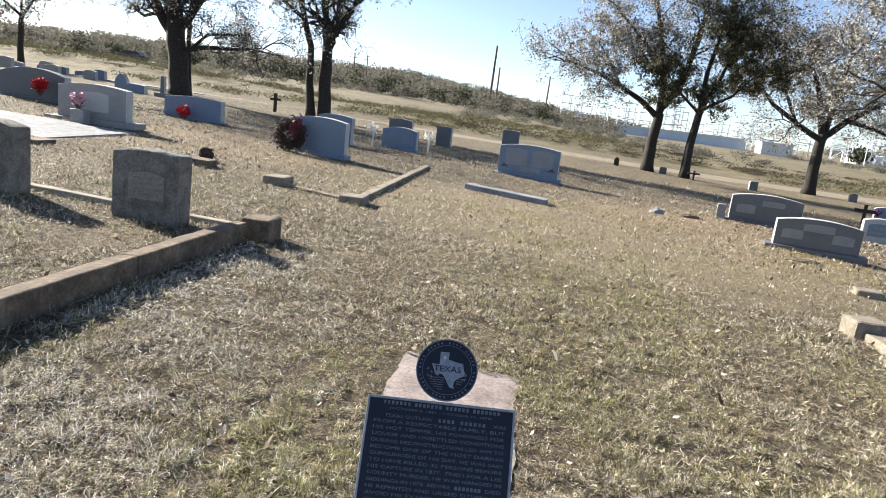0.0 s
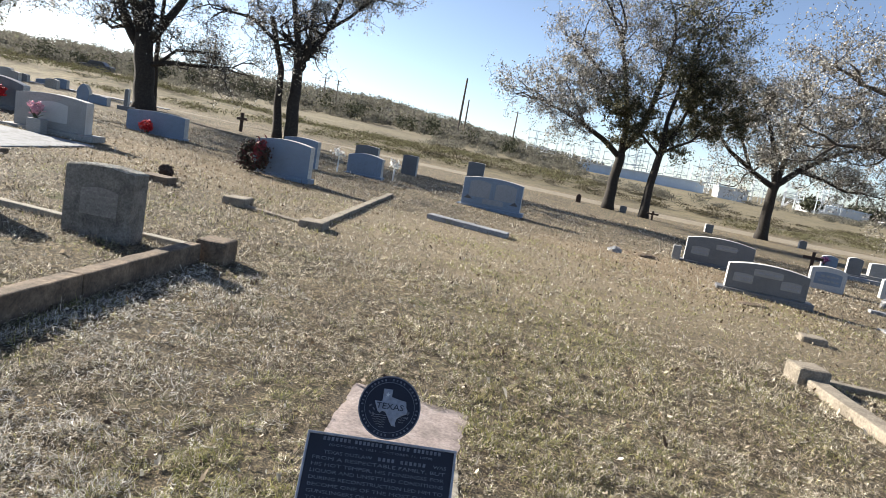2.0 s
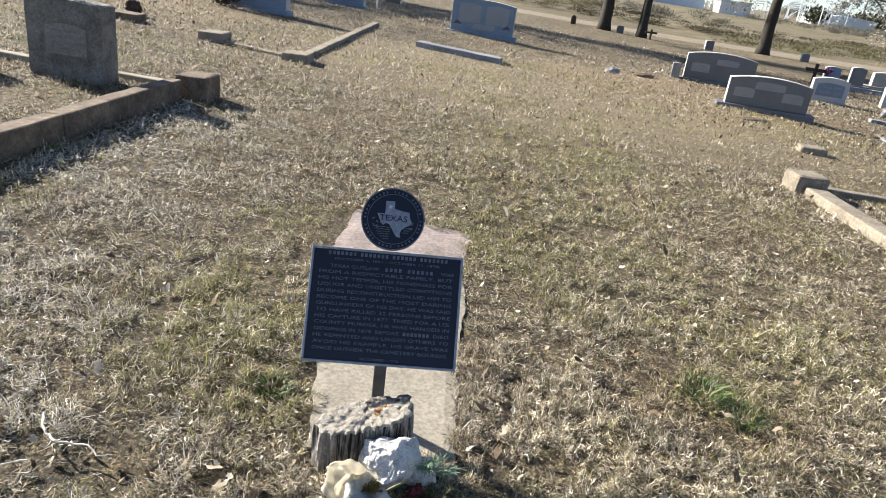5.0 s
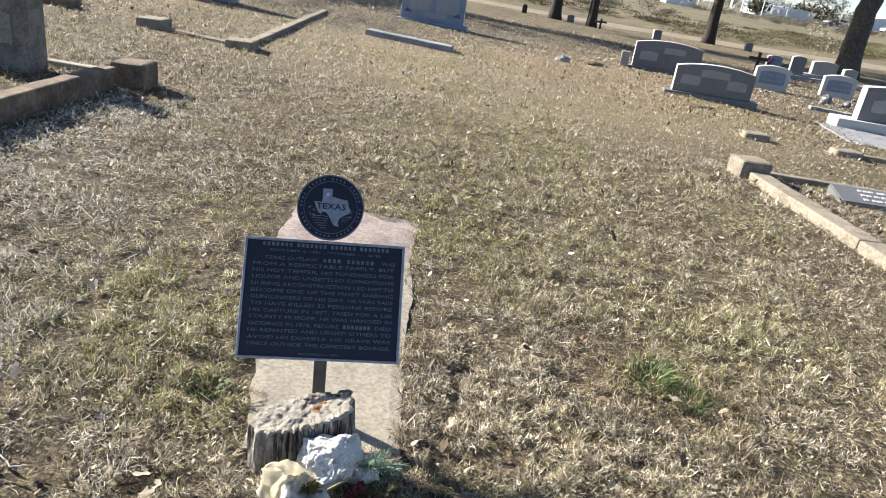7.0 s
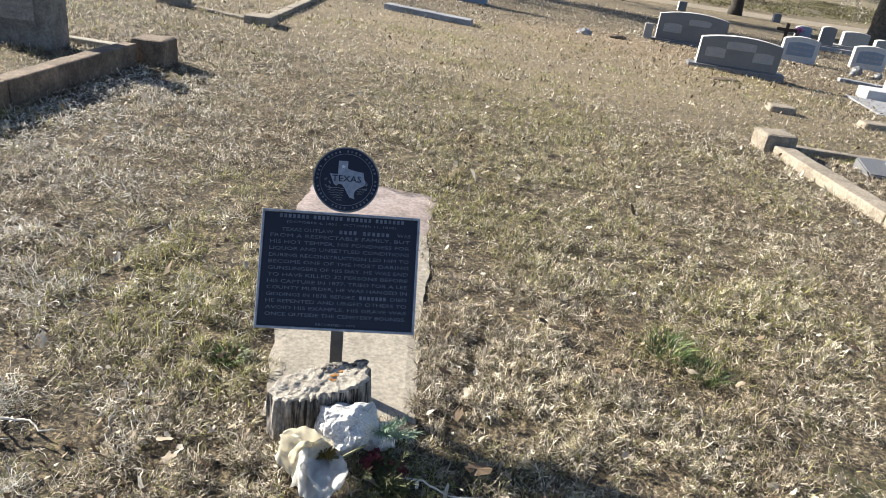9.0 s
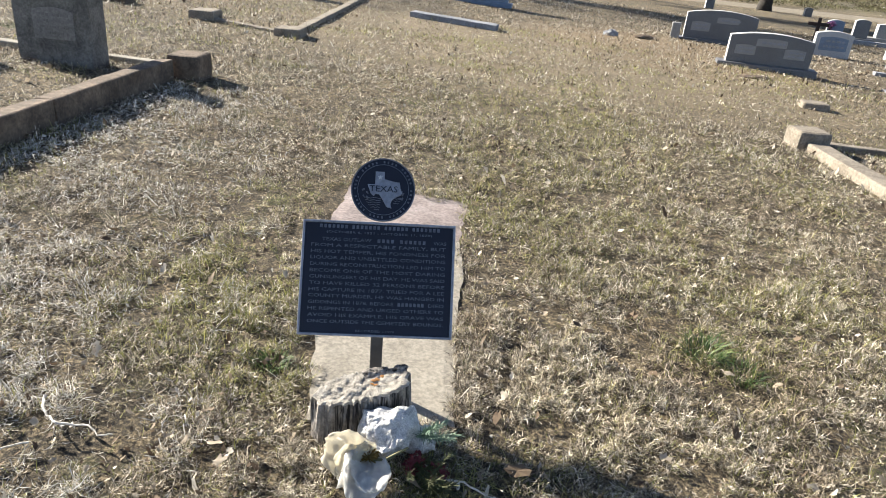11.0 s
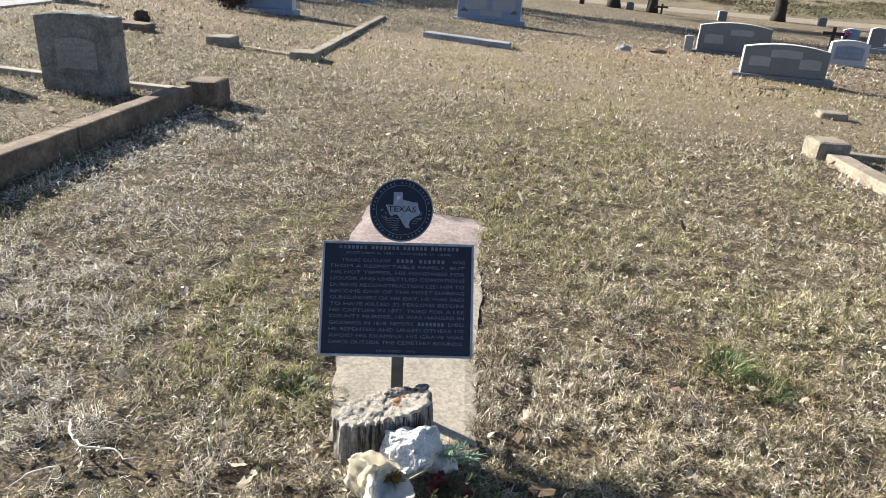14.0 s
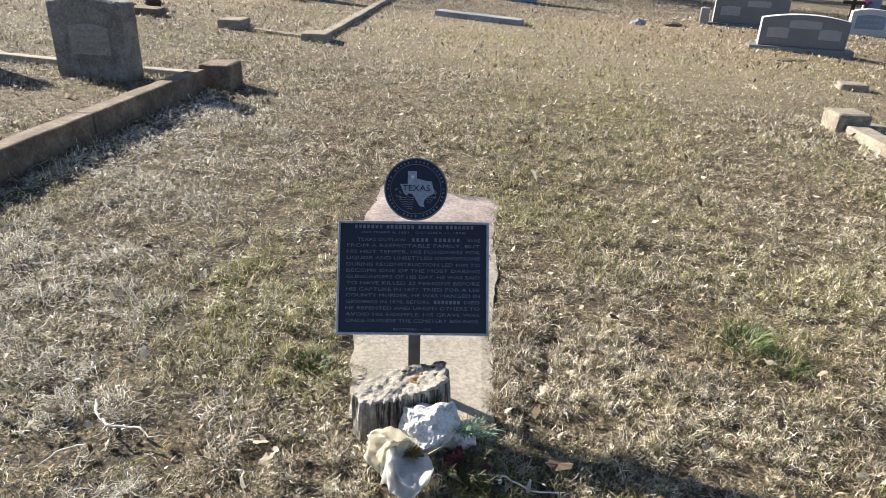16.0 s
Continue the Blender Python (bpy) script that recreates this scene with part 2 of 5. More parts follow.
def cloth(name, color):
    n = Nodes(name, 0.85)
    c = n.ramp(n.noise(30, 5), (0.3, tuple(0.72 * v for v in color)), (0.65, color))
    tr = n.t.nodes.new("ShaderNodeBsdfTranslucent")
    mx = n.node("ShaderNodeMixShader", Fac=0.62)
    n.link(c, tr.inputs[0])
    n.link(n.b.outputs[0], mx.inputs[1])
    n.link(tr.outputs[0], mx.inputs[2])
    n.link(mx.outputs[0], n.t.nodes["Material Output"].inputs[0])
    n.bump(n.noise(45, 5, 0.7), 0.6, 0.006)
    return n.done(c)


CREAM_CLOTH = cloth("cream_fabric_petals", (0.88, 0.84, 0.73))
WHITE_CLOTH = cloth("white_fabric_petals", (0.92, 0.91, 0.88))
RED = plain("red_silk", (0.60, 0.02, 0.025), 0.6, 0, 0.4, 50)
DEEPRED = plain("faded_dark_red_silk", (0.13, 0.012, 0.018), 0.7, 0, 0.5, 50)
PINK = plain("pink_silk", (0.75, 0.45, 0.52), 0.6, 0, 0.3, 50)
PURPLE = plain("purple_silk", (0.28, 0.10, 0.26), 0.6, 0, 0.4, 50)
TEAL = plain("grey_green_needles", (0.14, 0.21, 0.15), 0.6, 0, 0.4, 50)
OLIVE = plain("olive_needles", (0.06, 0.07, 0.025), 0.7, 0, 0.5, 50)
WREATH = islands("dark_wreath_twigs", ((0.0, (0.015, 0.015, 0.01)), (0.5, (0.05, 0.035, 0.02)), (0.8, (0.09, 0.015, 0.015)), (1.0, (0.03, 0.045, 0.02))), 0.8)
TWIG = plain("bleached_twig", (0.60, 0.56, 0.49), 0.85, 0, 0.25, 60)
STEEL = plain("galvanised_steel", (0.58, 0.61, 0.64), 0.55, 0.3, 0.15, 3)
SHEET = plain("pale_blue_sheet_metal", (0.50, 0.58, 0.68), 0.5, 0.1, 0.08, 0.5)
WHITE_PAINT = plain("white_painted_metal", (0.62, 0.63, 0.64), 0.5, 0, 0.06, 1)
POLEWOOD = plain("weathered_pole_wood", (0.13, 0.105, 0.085), 0.9, 0, 0.3, 4)
DARKBOX = plain("dark_vehicle_paint", (0.03, 0.033, 0.04), 0.35, 0, 0.2, 2)
RUST = plain("rusted_iron", (0.05, 0.032, 0.024), 0.8, 0.2, 0.4, 20)

# ---- mesh helpers ----


def mesh_of(name, verts, faces, mat, smooth=False):
    me = bpy.data.meshes.new(name)
    me.from_pydata(verts, [], faces)
    me.materials.append(mat)
    if smooth:
        me.shade_smooth()
    return me


def raw(name, verts, faces, mat, parent=None, label="", smooth=False):
    ob = new(name, mesh_of(name, verts, faces, mat, smooth))
    if parent is not None:
        ob.parent = parent
    return tagged(ob, label)


def part(name, bm, mat, parent=None, label="", smooth=False):
    me = bpy.data.meshes.new(name)
    bmesh.ops.recalc_face_normals(bm, faces=bm.faces)
    bm.to_mesh(me)
    bm.free()
    me.materials.append(mat)
    if smooth:
        me.shade_smooth()
    ob = new(name, me)
    if parent is not None:
        ob.parent = parent
    return tagged(ob, label)


def thing(name, place, label, category, group="", kind=""):
    ob = new(name)
    ob.matrix_basis = place
    return tagged(ob, label, category, group, kind)


def box(bm, cx, cy, cz, sx, sy, sz, bevel=0.0, seg=2, turn=None):
    m = Matrix.Translation((cx, cy, cz))
    if turn is not None:
        m = m @ turn
    v = bmesh.ops.create_cube(bm, size=1, matrix=m @ Matrix.Diagonal((sx, sy, sz, 1)))["verts"]
    if bevel:
        edges = list({e for a in v for e in a.link_edges})
        bmesh.ops.bevel(bm, geom=edges, offset=bevel, segments=seg, profile=0.5, affect="EDGES")
    return bm


def roughen(bm, amount, scale, cuts=0, floor=None):
    if cuts:
        bmesh.ops.subdivide_edges(bm, edges=list(bm.edges), cuts=cuts, use_grid_fill=True)
    for v in bm.verts:
        if floor is not None and v.co.z <= floor:
            continue
        v.co += amount * noise.noise_vector(v.co * scale)
    return bm


def prism(bm, outline, y0, y1, bevel=0.008):
    """An outline in x and z, drawn out from y0 to y1."""
    front = [bm.verts.new((x, y0, z)) for x, z in outline]
    f = bm.faces.new(front)
    out = bmesh.ops.extrude_face_region(bm, geom=[f])["geom"]
    moved = [v for v in out if isinstance(v, bmesh.types.BMVert)]
    bmesh.ops.translate(bm, verts=moved, vec=(0, y1 - y0, 0))
    bmesh.ops.recalc_face_normals(bm, faces=bm.faces)
    if bevel:
        sharp = [e for e in bm.edges if len(e.link_faces) == 2 and e.calc_face_angle(0) > 0.6]
        bmesh.ops.bevel(bm, geom=sharp, offset=bevel, segments=2, profile=0.5, affect="EDGES")
    return bm


def tube_rings(path, radii, sides=7):
    """Vertices and faces of a tapering tube along a path."""
    pts = [Vector(p) for p in path]
    verts, faces = [], []
    for i, p in enumerate(pts):
        d = (pts[min(i + 1, len(pts) - 1)] - pts[max(i - 1, 0)]).normalized()
        a = d.cross(Vector((0.3, 0.2, 0.93)) if abs(d.z) < 0.9 else Vector((1, 0, 0))).normalized()
        b = d.cross(a)
        for k in range(sides):
            t = 2 * math.pi * k / sides
            verts.append(p + radii[i] * (math.cos(t) * a + math.sin(t) * b))
    for i in range(len(pts) - 1):
        for k in range(sides):
            k2 = (k + 1) % sides
            faces.append((i * sides + k, i * sides + k2, (i + 1) * sides + k2, (i + 1) * sides + k))
    faces.append(tuple(range(sides))[::-1])
    faces.append(tuple((len(pts) - 1) * sides + k for k in range(sides)))
    return verts, faces


def merge(pieces):
    verts, faces = [], []
    for v, f in pieces:
        o = len(verts)
        verts += v
        faces += [tuple(i + o for i in q) for q in f]
    return verts, faces


# ---- the lie of the land ----


def smooth(a, b, x):
    t = max(0.0, min(1.0, (x - a) / (b - a)))
    return t * t * (3 - 2 * t)


def land(x, y):
    z = -0.05 * 24 * math.tanh(x / 24)
    r = math.hypot(x, y)
    z += 0.012 * noise.noise(Vector((x * 0.9, y * 0.9, 0))) * smooth(2.5, 5, r)
    z += 0.05 * noise.noise(Vector((x * 0.13, y * 0.13, 3))) * smooth(16, 30, r)
    # a bank of scrub behind the lane, then open field, rising to a ridge on one side and falling on the other
    side = smooth(-0.25, 0.75, x / max(y, 1.0))
    z += (0.9 - 0.6 * side) * smooth(40, 52, y) * (0.7 + 0.6 * noise.noise(Vector((x * 0.05, y * 0.05, 9))))
    z += 0.35 * side * smooth(60, 150, y)
    z += (1 - side) * 2.0 * smooth(60, 170, y)
    z += (1 - smooth(-0.1, 0.35, x / max(y, 1.0))) * 8.5 * smooth(165, 330, y)
    return z


def axis(lo, hi, step, grow, limit):
    out = [lo]
    while out[-1] < hi:
        out.append(out[-1] + step)
    s = step
    while out[-1] < limit:
        s *= grow
        out.append(out[-1] + s)
    s, left = step, [lo]
    while left[-1] > -limit:
        s *= grow
        left.append(left[-1] - s)
    return left[:0:-1] + out


def build_ground():
    xs, ys = axis(-7, 9, 0.16, 1.12, 1500), axis(-2, 13, 0.16, 1.09, 2200)
    verts = [(x, y, land(x, y)) for y in ys for x in xs]
    w = len(xs)
    faces = [(j * w + i, j * w + i + 1, (j + 1) * w + i + 1, (j + 1) * w + i) for j in range(len(ys) - 1) for i in range(w - 1)]
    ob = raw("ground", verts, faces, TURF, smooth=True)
    tagged(ob, "dry winter turf with straw grass and bare patches", "ground", kind="structure")


def build_lane():
    verts, faces = [], []
    n = 90
    for i in range(n + 1):
        x = -60 + 150 * i / n
        mid = 35 + 0.02 * x + 0.6 * math.sin(x * 0.11)
        for k in range(7):
            y = mid + (k - 3) * (0.12 + 0.95 * smooth(-8, 8, x)) + (1.6 if k in (0, 6) else 0.3) * noise.noise(Vector((x * 0.5, k, 0)))
            verts.append((x, y, land(x, y) + (0.02 if k not in (0, 6) else -0.03)))
    for i in range(n):
        for k in range(6):
            a = i * 7 + k
            faces.append((a, a + 7, a + 8, a + 1))
    tagged(raw("road", verts, faces, LANE, smooth=True), "pale dry dirt lane behind the graves", "road", kind="structure")


build_ground()
build_lane()


def spot(x, y, yaw=0.0, lift=0.0, lean=0.0, roll=0.0):
    return pose(x, y, land(x, y) + lift, lean, roll, yaw)


# ---- gravestones ----


def arc_outline(w, h, rise, n=10, foot=None):
    foot = foot if foot is not None else w
    pts = [(-foot / 2, 0), (foot / 2, 0)]
    for i in range(n + 1):
        u = 1 - 2 * i / n
        pts.append((u * w / 2, h - rise * u * u))
    return pts


def bars(parent, x0, x1, z0, z1, rows, y, mat, seed=1, name="lettering"):
    """Rows of short bars where writing is too worn to read."""
    rnd = random.Random(seed)
    bm = bmesh.new()
    step = (z1 - z0) / rows
    for r in range(rows):
        z = z1 - (r + 0.5) * step
        x = x0 + rnd.uniform(0, 0.15) * (x1 - x0)
        end = x1 - rnd.uniform(0, 0.15) * (x1 - x0)
        while x < end:
            w = rnd.uniform(0.35, 0.8) * step * 1.4
            box(bm, x + w / 2, y, z, w * 0.7, 0.004, step * 0.4)
            x += w
    return tagged(part(name, bm, mat, parent), kind="stuff")


def gravestone(x, y, yaw, w, h, d, mat, label, rise=0.05, base=None, panels=(), panel_mat=None, lean=0.0, roll=0.0, group="", letter=OVAL, base_mat=None, foot=None, sink=0.03):
    """A die with an arched top on a plinth; panels: (x, z, width, height, rows of writing)."""
    t = thing("gravestone", spot(x, y, yaw, -sink, lean, roll), label, "gravestone", group)
    z0 = 0.0
    if base:
        bw, bd, bh = base
        bm = box(bmesh.new(), 0, 0, bh / 2, bw, bd, bh, 0.012)
        part("plinth", bm, base_mat or mat, t)
        z0 = bh
    bm = prism(bmesh.new(), [(px, pz + z0 - (0.002 if base else 0)) for px, pz in arc_outline(w, h, rise, foot=foot)], -d / 2, d / 2, 0.01)
    die = part("die", bm, mat, t)
    if mat in (BLUE_GRANITE, DARK_GRANITE, GREY_GRANITE, PALE_GRANITE):
        die.data.materials.append(PITCHED)
        for p in die.data.polygons:
            p.material_index = 1 if abs(p.normal.y) < 0.5 else 0
    for i, (px, pz, pw, ph, rows) in enumerate(panels):
        bm = prism(bmesh.new(), [(px + a, z0 + pz - ph / 2 + b) for a, b in arc_outline(pw, ph, 0.12 * ph)], -d / 2 - 0.006, -d / 2 + 0.004, 0.002)
        part("panel", bm, panel_mat or SAWN, die)
        if rows:
            bars(die, px - pw * 0.42, px + pw * 0.42, z0 + pz - ph * 0.4, z0 + pz + ph * 0.36, rows, -d / 2 - 0.008, letter, seed=i + int(abs(x * 10)))
    return t


def silk_flowers(x, y, z, radius, mat, label, count=26, seed=3, category="flowers", vase=None):
    rnd = random.Random(seed)
    t = thing("silk_flowers", pose(x, y, z), label, category)
    pieces = []
    for i in range(2 * count):
        c = Vector((rnd.gauss(0, 1), rnd.gauss(0, 1), rnd.gauss(0, 0.9))).normalized() * radius * rnd.uniform(0.35, 0.8) + Vector((0, 0, radius))
        for k in range(6):
            a = rnd.uniform(0, 6.28)
            d = Vector((math.cos(a), math.sin(a), rnd.uniform(-0.3, 0.9))).normalized()
            s = d.cross(Vector((0, 0, 1))).normalized() * radius * 0.13
            u = d.cross(s).normalized() * radius * 0.06
            tip = c + d * radius * 0.34
            pieces.append(([c, c + d * radius * 0.2 + s + u, tip, c + d * radius * 0.2 - s + u], [(0, 1, 2), (0, 2, 3)]))
    v, f = merge(pieces)
    tagged(raw("bloom", v, f, mat, t), kind="stuff")
    pieces = []
    for i in range(12):
        a = rnd.uniform(0, 6.28)
        e = Vector((math.cos(a), math.sin(a), 0)) * radius * rnd.uniform(0.2, 0.9) + Vector((0, 0, radius * rnd.uniform(0.3, 1.2)))
        pieces.append(tube_rings([(0, 0, -0.02), e * 0.5, e], [0.006, 0.005, 0.003], 4))
    v, f = merge(pieces)
    tagged(raw("stem", v, f, OLIVE, t), kind="stuff")
    return t


def kerb_run(pts, width, height, mat, label, lift=0.0, joints=0, top_jitter=0.004, name="grave_kerb"):
    """A low kerb of lengths laid end to end along a line on the ground."""
    a, b = Vector(pts[0]), Vector(pts[1])
    n = max(1, joints)
    run = (b - a)
    yaw = math.degrees(math.atan2(run.y, run.x))
    t = thing(name, spot(a.x, a.y, 0), label, "grave kerb")
    z0 = land(a.x, a.y)
    rnd = random.Random(int(a.x * 97))
    for i in range(n):
        p, q = a + run * (i / n), a + run * ((i + 1) / n)
        m = (p + q) / 2
        za, zb = land(p.x, p.y), land(q.x, q.y)
        L = (q - p).length - 0.006
        pitch = -math.degrees(math.atan2(zb - za, L))
        bm = box(bmesh.new(), 0, 0, height / 2 - 0.06 + lift, L, width, height + 0.12, 0.012)
        bmesh.ops.subdivide_edges(bm, edges=[e for e in bm.edges if e.calc_length() > L * 0.6], cuts=10)
        roughen(bm, 0.006, 9)
        ob = part("kerb_length", bm, mat, t)
        ob.matrix_basis = pose(m.x - a.x, m.y - a.y, (za + zb) / 2 - z0 + rnd.uniform(-top_jitter, top_jitter), 0, pitch, yaw)
    return t


def kerb_post(x, y, yaw, w, d, h, mat, label, chamfer=0.02):
    bm = box(bmesh.new(), 0, 0, h / 2 - 0.04, w, d, h + 0.08, chamfer, 2)
    roughen(bm, 0.006, 8, 2)
    ob = part("kerb_post", bm, mat)
    ob.matrix_basis = spot(x, y, yaw)
    return tagged(ob, label, "kerb post")


FLAT = "grey granite gravestone with worn lettering in dry grass"
# the plot beside the marker
t = gravestone(-2.17, 5.55, -10, 0.57, 0.60, 0.21, LIMESTONE, "weathered grey limestone gravestone with arched panel and lichened top", 0.028, panels=((0.02, 0.32, 0.31, 0.22, 4),), panel_mat=LIMEFACE, letter=WORN_INK, lean=-1.5)


def lichen_cap(t, w, h, d, rise):
    bm = bmesh.new()
    n, m = 40, 14
    rows = []
    for i in range(n + 1):
        u = 2 * i / n - 1
        row = []
        for j in range(m + 1):
            v = 2 * j / m - 1
            x, y = u * (w / 2 + 0.002), v * (d / 2 + 0.002)
            z = h - rise * u * u + 0.004 + 0.010 * abs(noise.noise(Vector((x * 22, y * 22, 3)))) + 0.006 * noise.noise(Vector((x * 70, y * 70, 1))) - (0.012 if abs(v) > 0.95 or abs(u) > 0.98 else 0)
            row.append(bm.verts.new((x, y, z)))
        rows.append(row)
    for a, c in zip(rows, rows[1:]):
        for j in range(m):
            bm.faces.new((a[j], c[j], c[j + 1], a[j + 1]))
    part("lichened_top", bm, LICHEN, t, "pale crusted lichen on top")


lichen_cap(t, 0.57, 0.60, 0.21, 0.028)
t = gravestone(-3.6, 5.78, -10, 0.53, 0.62, 0.21, LIMESTONE, "weathered limestone gravestone with dark lichen on its side", 0.05, lean=-1)
kerb_post(-1.27, 5.56, -9, 0.25, 0.25, 0.175, KERBSTONE, "square tan concrete corner post of a grave kerb")
kerb_run([(-1.40, 5.42), (-2.05, 1.2)], 0.12, 0.14, KERBSTONE, "long tan concrete grave kerb beside the grass path", joints=3)
kerb_run([(-1.40, 5.72), (-6.0, 6.35)], 0.09, 0.05, BEIGE_CONCRETE, "low pale concrete back kerb half sunk in grass", joints=4)
# the plot behind it
kerb_post(-0.88, 8.15, -8, 0.30, 0.30, 0.09, PALE_KERB, "low square tan concrete corner block of a grave kerb")
kerb_post(-1.93, 8.68, -8, 0.30, 0.30, 0.10, PALE_KERB, "low square tan concrete block beside a sunken kerb")
kerb_run([(-1.80, 8.58), (-1.02, 8.25)], 0.10, 0.03, PALE_KERB, "thin sunken concrete kerb between two blocks", joints=2)
kerb_run([(-0.85, 8.3), (-0.21, 14.3)], 0.12, 0.05, PALE_KERB, "long low tan concrete kerb running away through grass", joints=5)
kerb_run([(0.57, 11.75), (1.93, 11.3)], 0.28, 0.09, WHITE_CONCRETE, "long low pale granite footstone bar lying in the grass", joints=1, name="footstone")
t = gravestone(2.12, 16.0, -14, 1.42, 0.70, 0.22, BLUE_GRANITE, "wide blue-grey granite gravestone with two darker oval panels", 0.07, (1.6, 0.34, 0.10), ((-0.3, 0.40, 0.5, 0.40, 0), (0.32, 0.40, 0.5, 0.40, 0), (0.05, 0.13, 0.5, 0.12, 1)), OVAL)
for cx, sg in ((-0.55, 1), (0.55, -1)):
    part("carved_bird", prism(bmesh.new(), [(cx - 0.1 * sg, 0.24), (cx + 0.1 * sg, 0.24), (cx - 0.02 * sg, 0.33)][::sg], -0.122, -0.1, 0), INK, t, "small dark carved bird shape")
gravestone(-2.29, 13.1, -14, 1.14, 0.66, 0.2, BLUE_GRANITE, "blue-grey granite gravestone with a dark wreath propped beside it", 0.07, (1.22, 0.32, 0.10))
gravestone(-1.10, 18.1, -14, 0.96, 0.55, 0.2, BLUE_GRANITE, "small blue-grey arched granite gravestone with carved border", 0.08, (1.05, 0.3, 0.08), ((0, 0.27, 0.75, 0.36, 0),), BLUE_GRANITE)
gravestone(-2.62, 16.9, -14, 0.9, 0.72, 0.2, BLUE_GRANITE, FLAT, 0.05)
gravestone(-1.35, 21.5, -14, 0.75, 0.75, 0.2, DARK_GRANITE, "dark granite gravestone near the dirt lane", 0.04)
gravestone(0.02, 23.2, -14, 0.52, 0.70, 0.2, DARK_GRANITE, "upright dark grey slab gravestone near the lane", 0.02)
gravestone(2.45, 25.0, -10, 0.62, 0.95, 0.2, DARK_GRANITE, "upright dark gravestone in tree shade", 0.02)
# the family stones on the rising side
gravestone(-6.05, 16.7, -8, 1.46, 0.53, 0.22, BLUE_GRANITE, "wide blue-grey granite gravestone under a big oak", 0.05, (1.5, 0.3, 0.05))
gravestone(-6.05, 12.1, -3, 1.22, 0.60, 0.24, GREY_GRANITE, "large grey granite gravestone with side columns behind a white pad", 0.06, (1.62, 0.42, 0.11), ((0.05, 0.3, 0.5, 0.34, 0),), SAWN)
gravestone(-8.9, 15.0, -3, 1.5, 0.62, 0.24, DARK_GRANITE, "long dark granite gravestone with red flowers", 0.14, (1.7, 0.4, 0.08))
# the stones on the falling side
gravestone(6.12, 10.62, -20, 1.22, 0.47, 0.2, DARK_GRANITE, "dark granite double gravestone with two pale name panels", 0.07, (1.46, 0.36, 0.11), ((-0.36, 0.2, 0.3, 0.15, 2), (0.36, 0.2, 0.3, 0.15, 2), (0.0, 0.33, 0.44, 0.12, 1)), GREY_GRANITE, base_mat=DARK_GRANITE)
gravestone(6.88, 14.0, -20, 1.36, 0.57, 0.2, DARK_GRANITE, "dark granite double gravestone with a raised name panel", 0.08, (1.54, 0.36, 0.09), ((-0.38, 0.24, 0.36, 0.18, 2), (0.12, 0.39, 0.42, 0.12, 1)), GREY_GRANITE)
gravestone(9.55, 14.3, -20, 0.72, 0.55, 0.2, PALE_GRANITE, "pale granite single gravestone with smooth face", 0.06, None, ((0, 0.30, 0.54, 0.28, 2),), BLUE_GRANITE)
gravestone(11.85, 15.1, -22, 0.72, 0.55, 0.2, PALE_GRANITE, "pale granite gravestone near a leaning oak trunk", 0.06, None, ((0, 0.30, 0.54, 0.28, 2),), BLUE_GRANITE)
gravestone(8.78, 9.75, -20, 1.1, 0.55, 0.24, DARK_GRANITE, "dark polished granite gravestone on a pale stepped plinth", 0.04, (1.7, 0.5, 0.22), ((-0.2, 0.25, 0.4, 0.2, 2),), GREY_GRANITE, base_mat=PALE_GRANITE)
kerb_post(3.79, 5.56, -4, 0.28, 0.27, 0.165, PALE_KERB, "chunky chamfered tan concrete corner block", 0.03)
kerb_run([(3.80, 5.42), (3.38, 0.8)], 0.17, 0.08, PALE_KERB, "long low tan concrete grave kerb catching sun", joints=3)
kerb_run([(3.95, 5.66), (8.5, 5.3)], 0.10, 0.05, PALE_KERB, "narrow concrete back kerb behind a ledger", joints=3)
kerb_post(5.10, 7.58, -15, 0.30, 0.24, 0.075, PALE_KERB, "low tan concrete block in grass", 0.03)
kerb_post(6.17, 7.35, -15, 0.32, 0.24, 0.08, PALE_KERB, "low tan concrete block at the end of a kerb", 0.03)
kerb_run([(6.37, 7.35), (10.5, 6.9)], 0.10, 0.05, PALE_KERB, "narrow concrete kerb across the slope", joints=3)

# ---- the marker, its slab and what lies before it ----


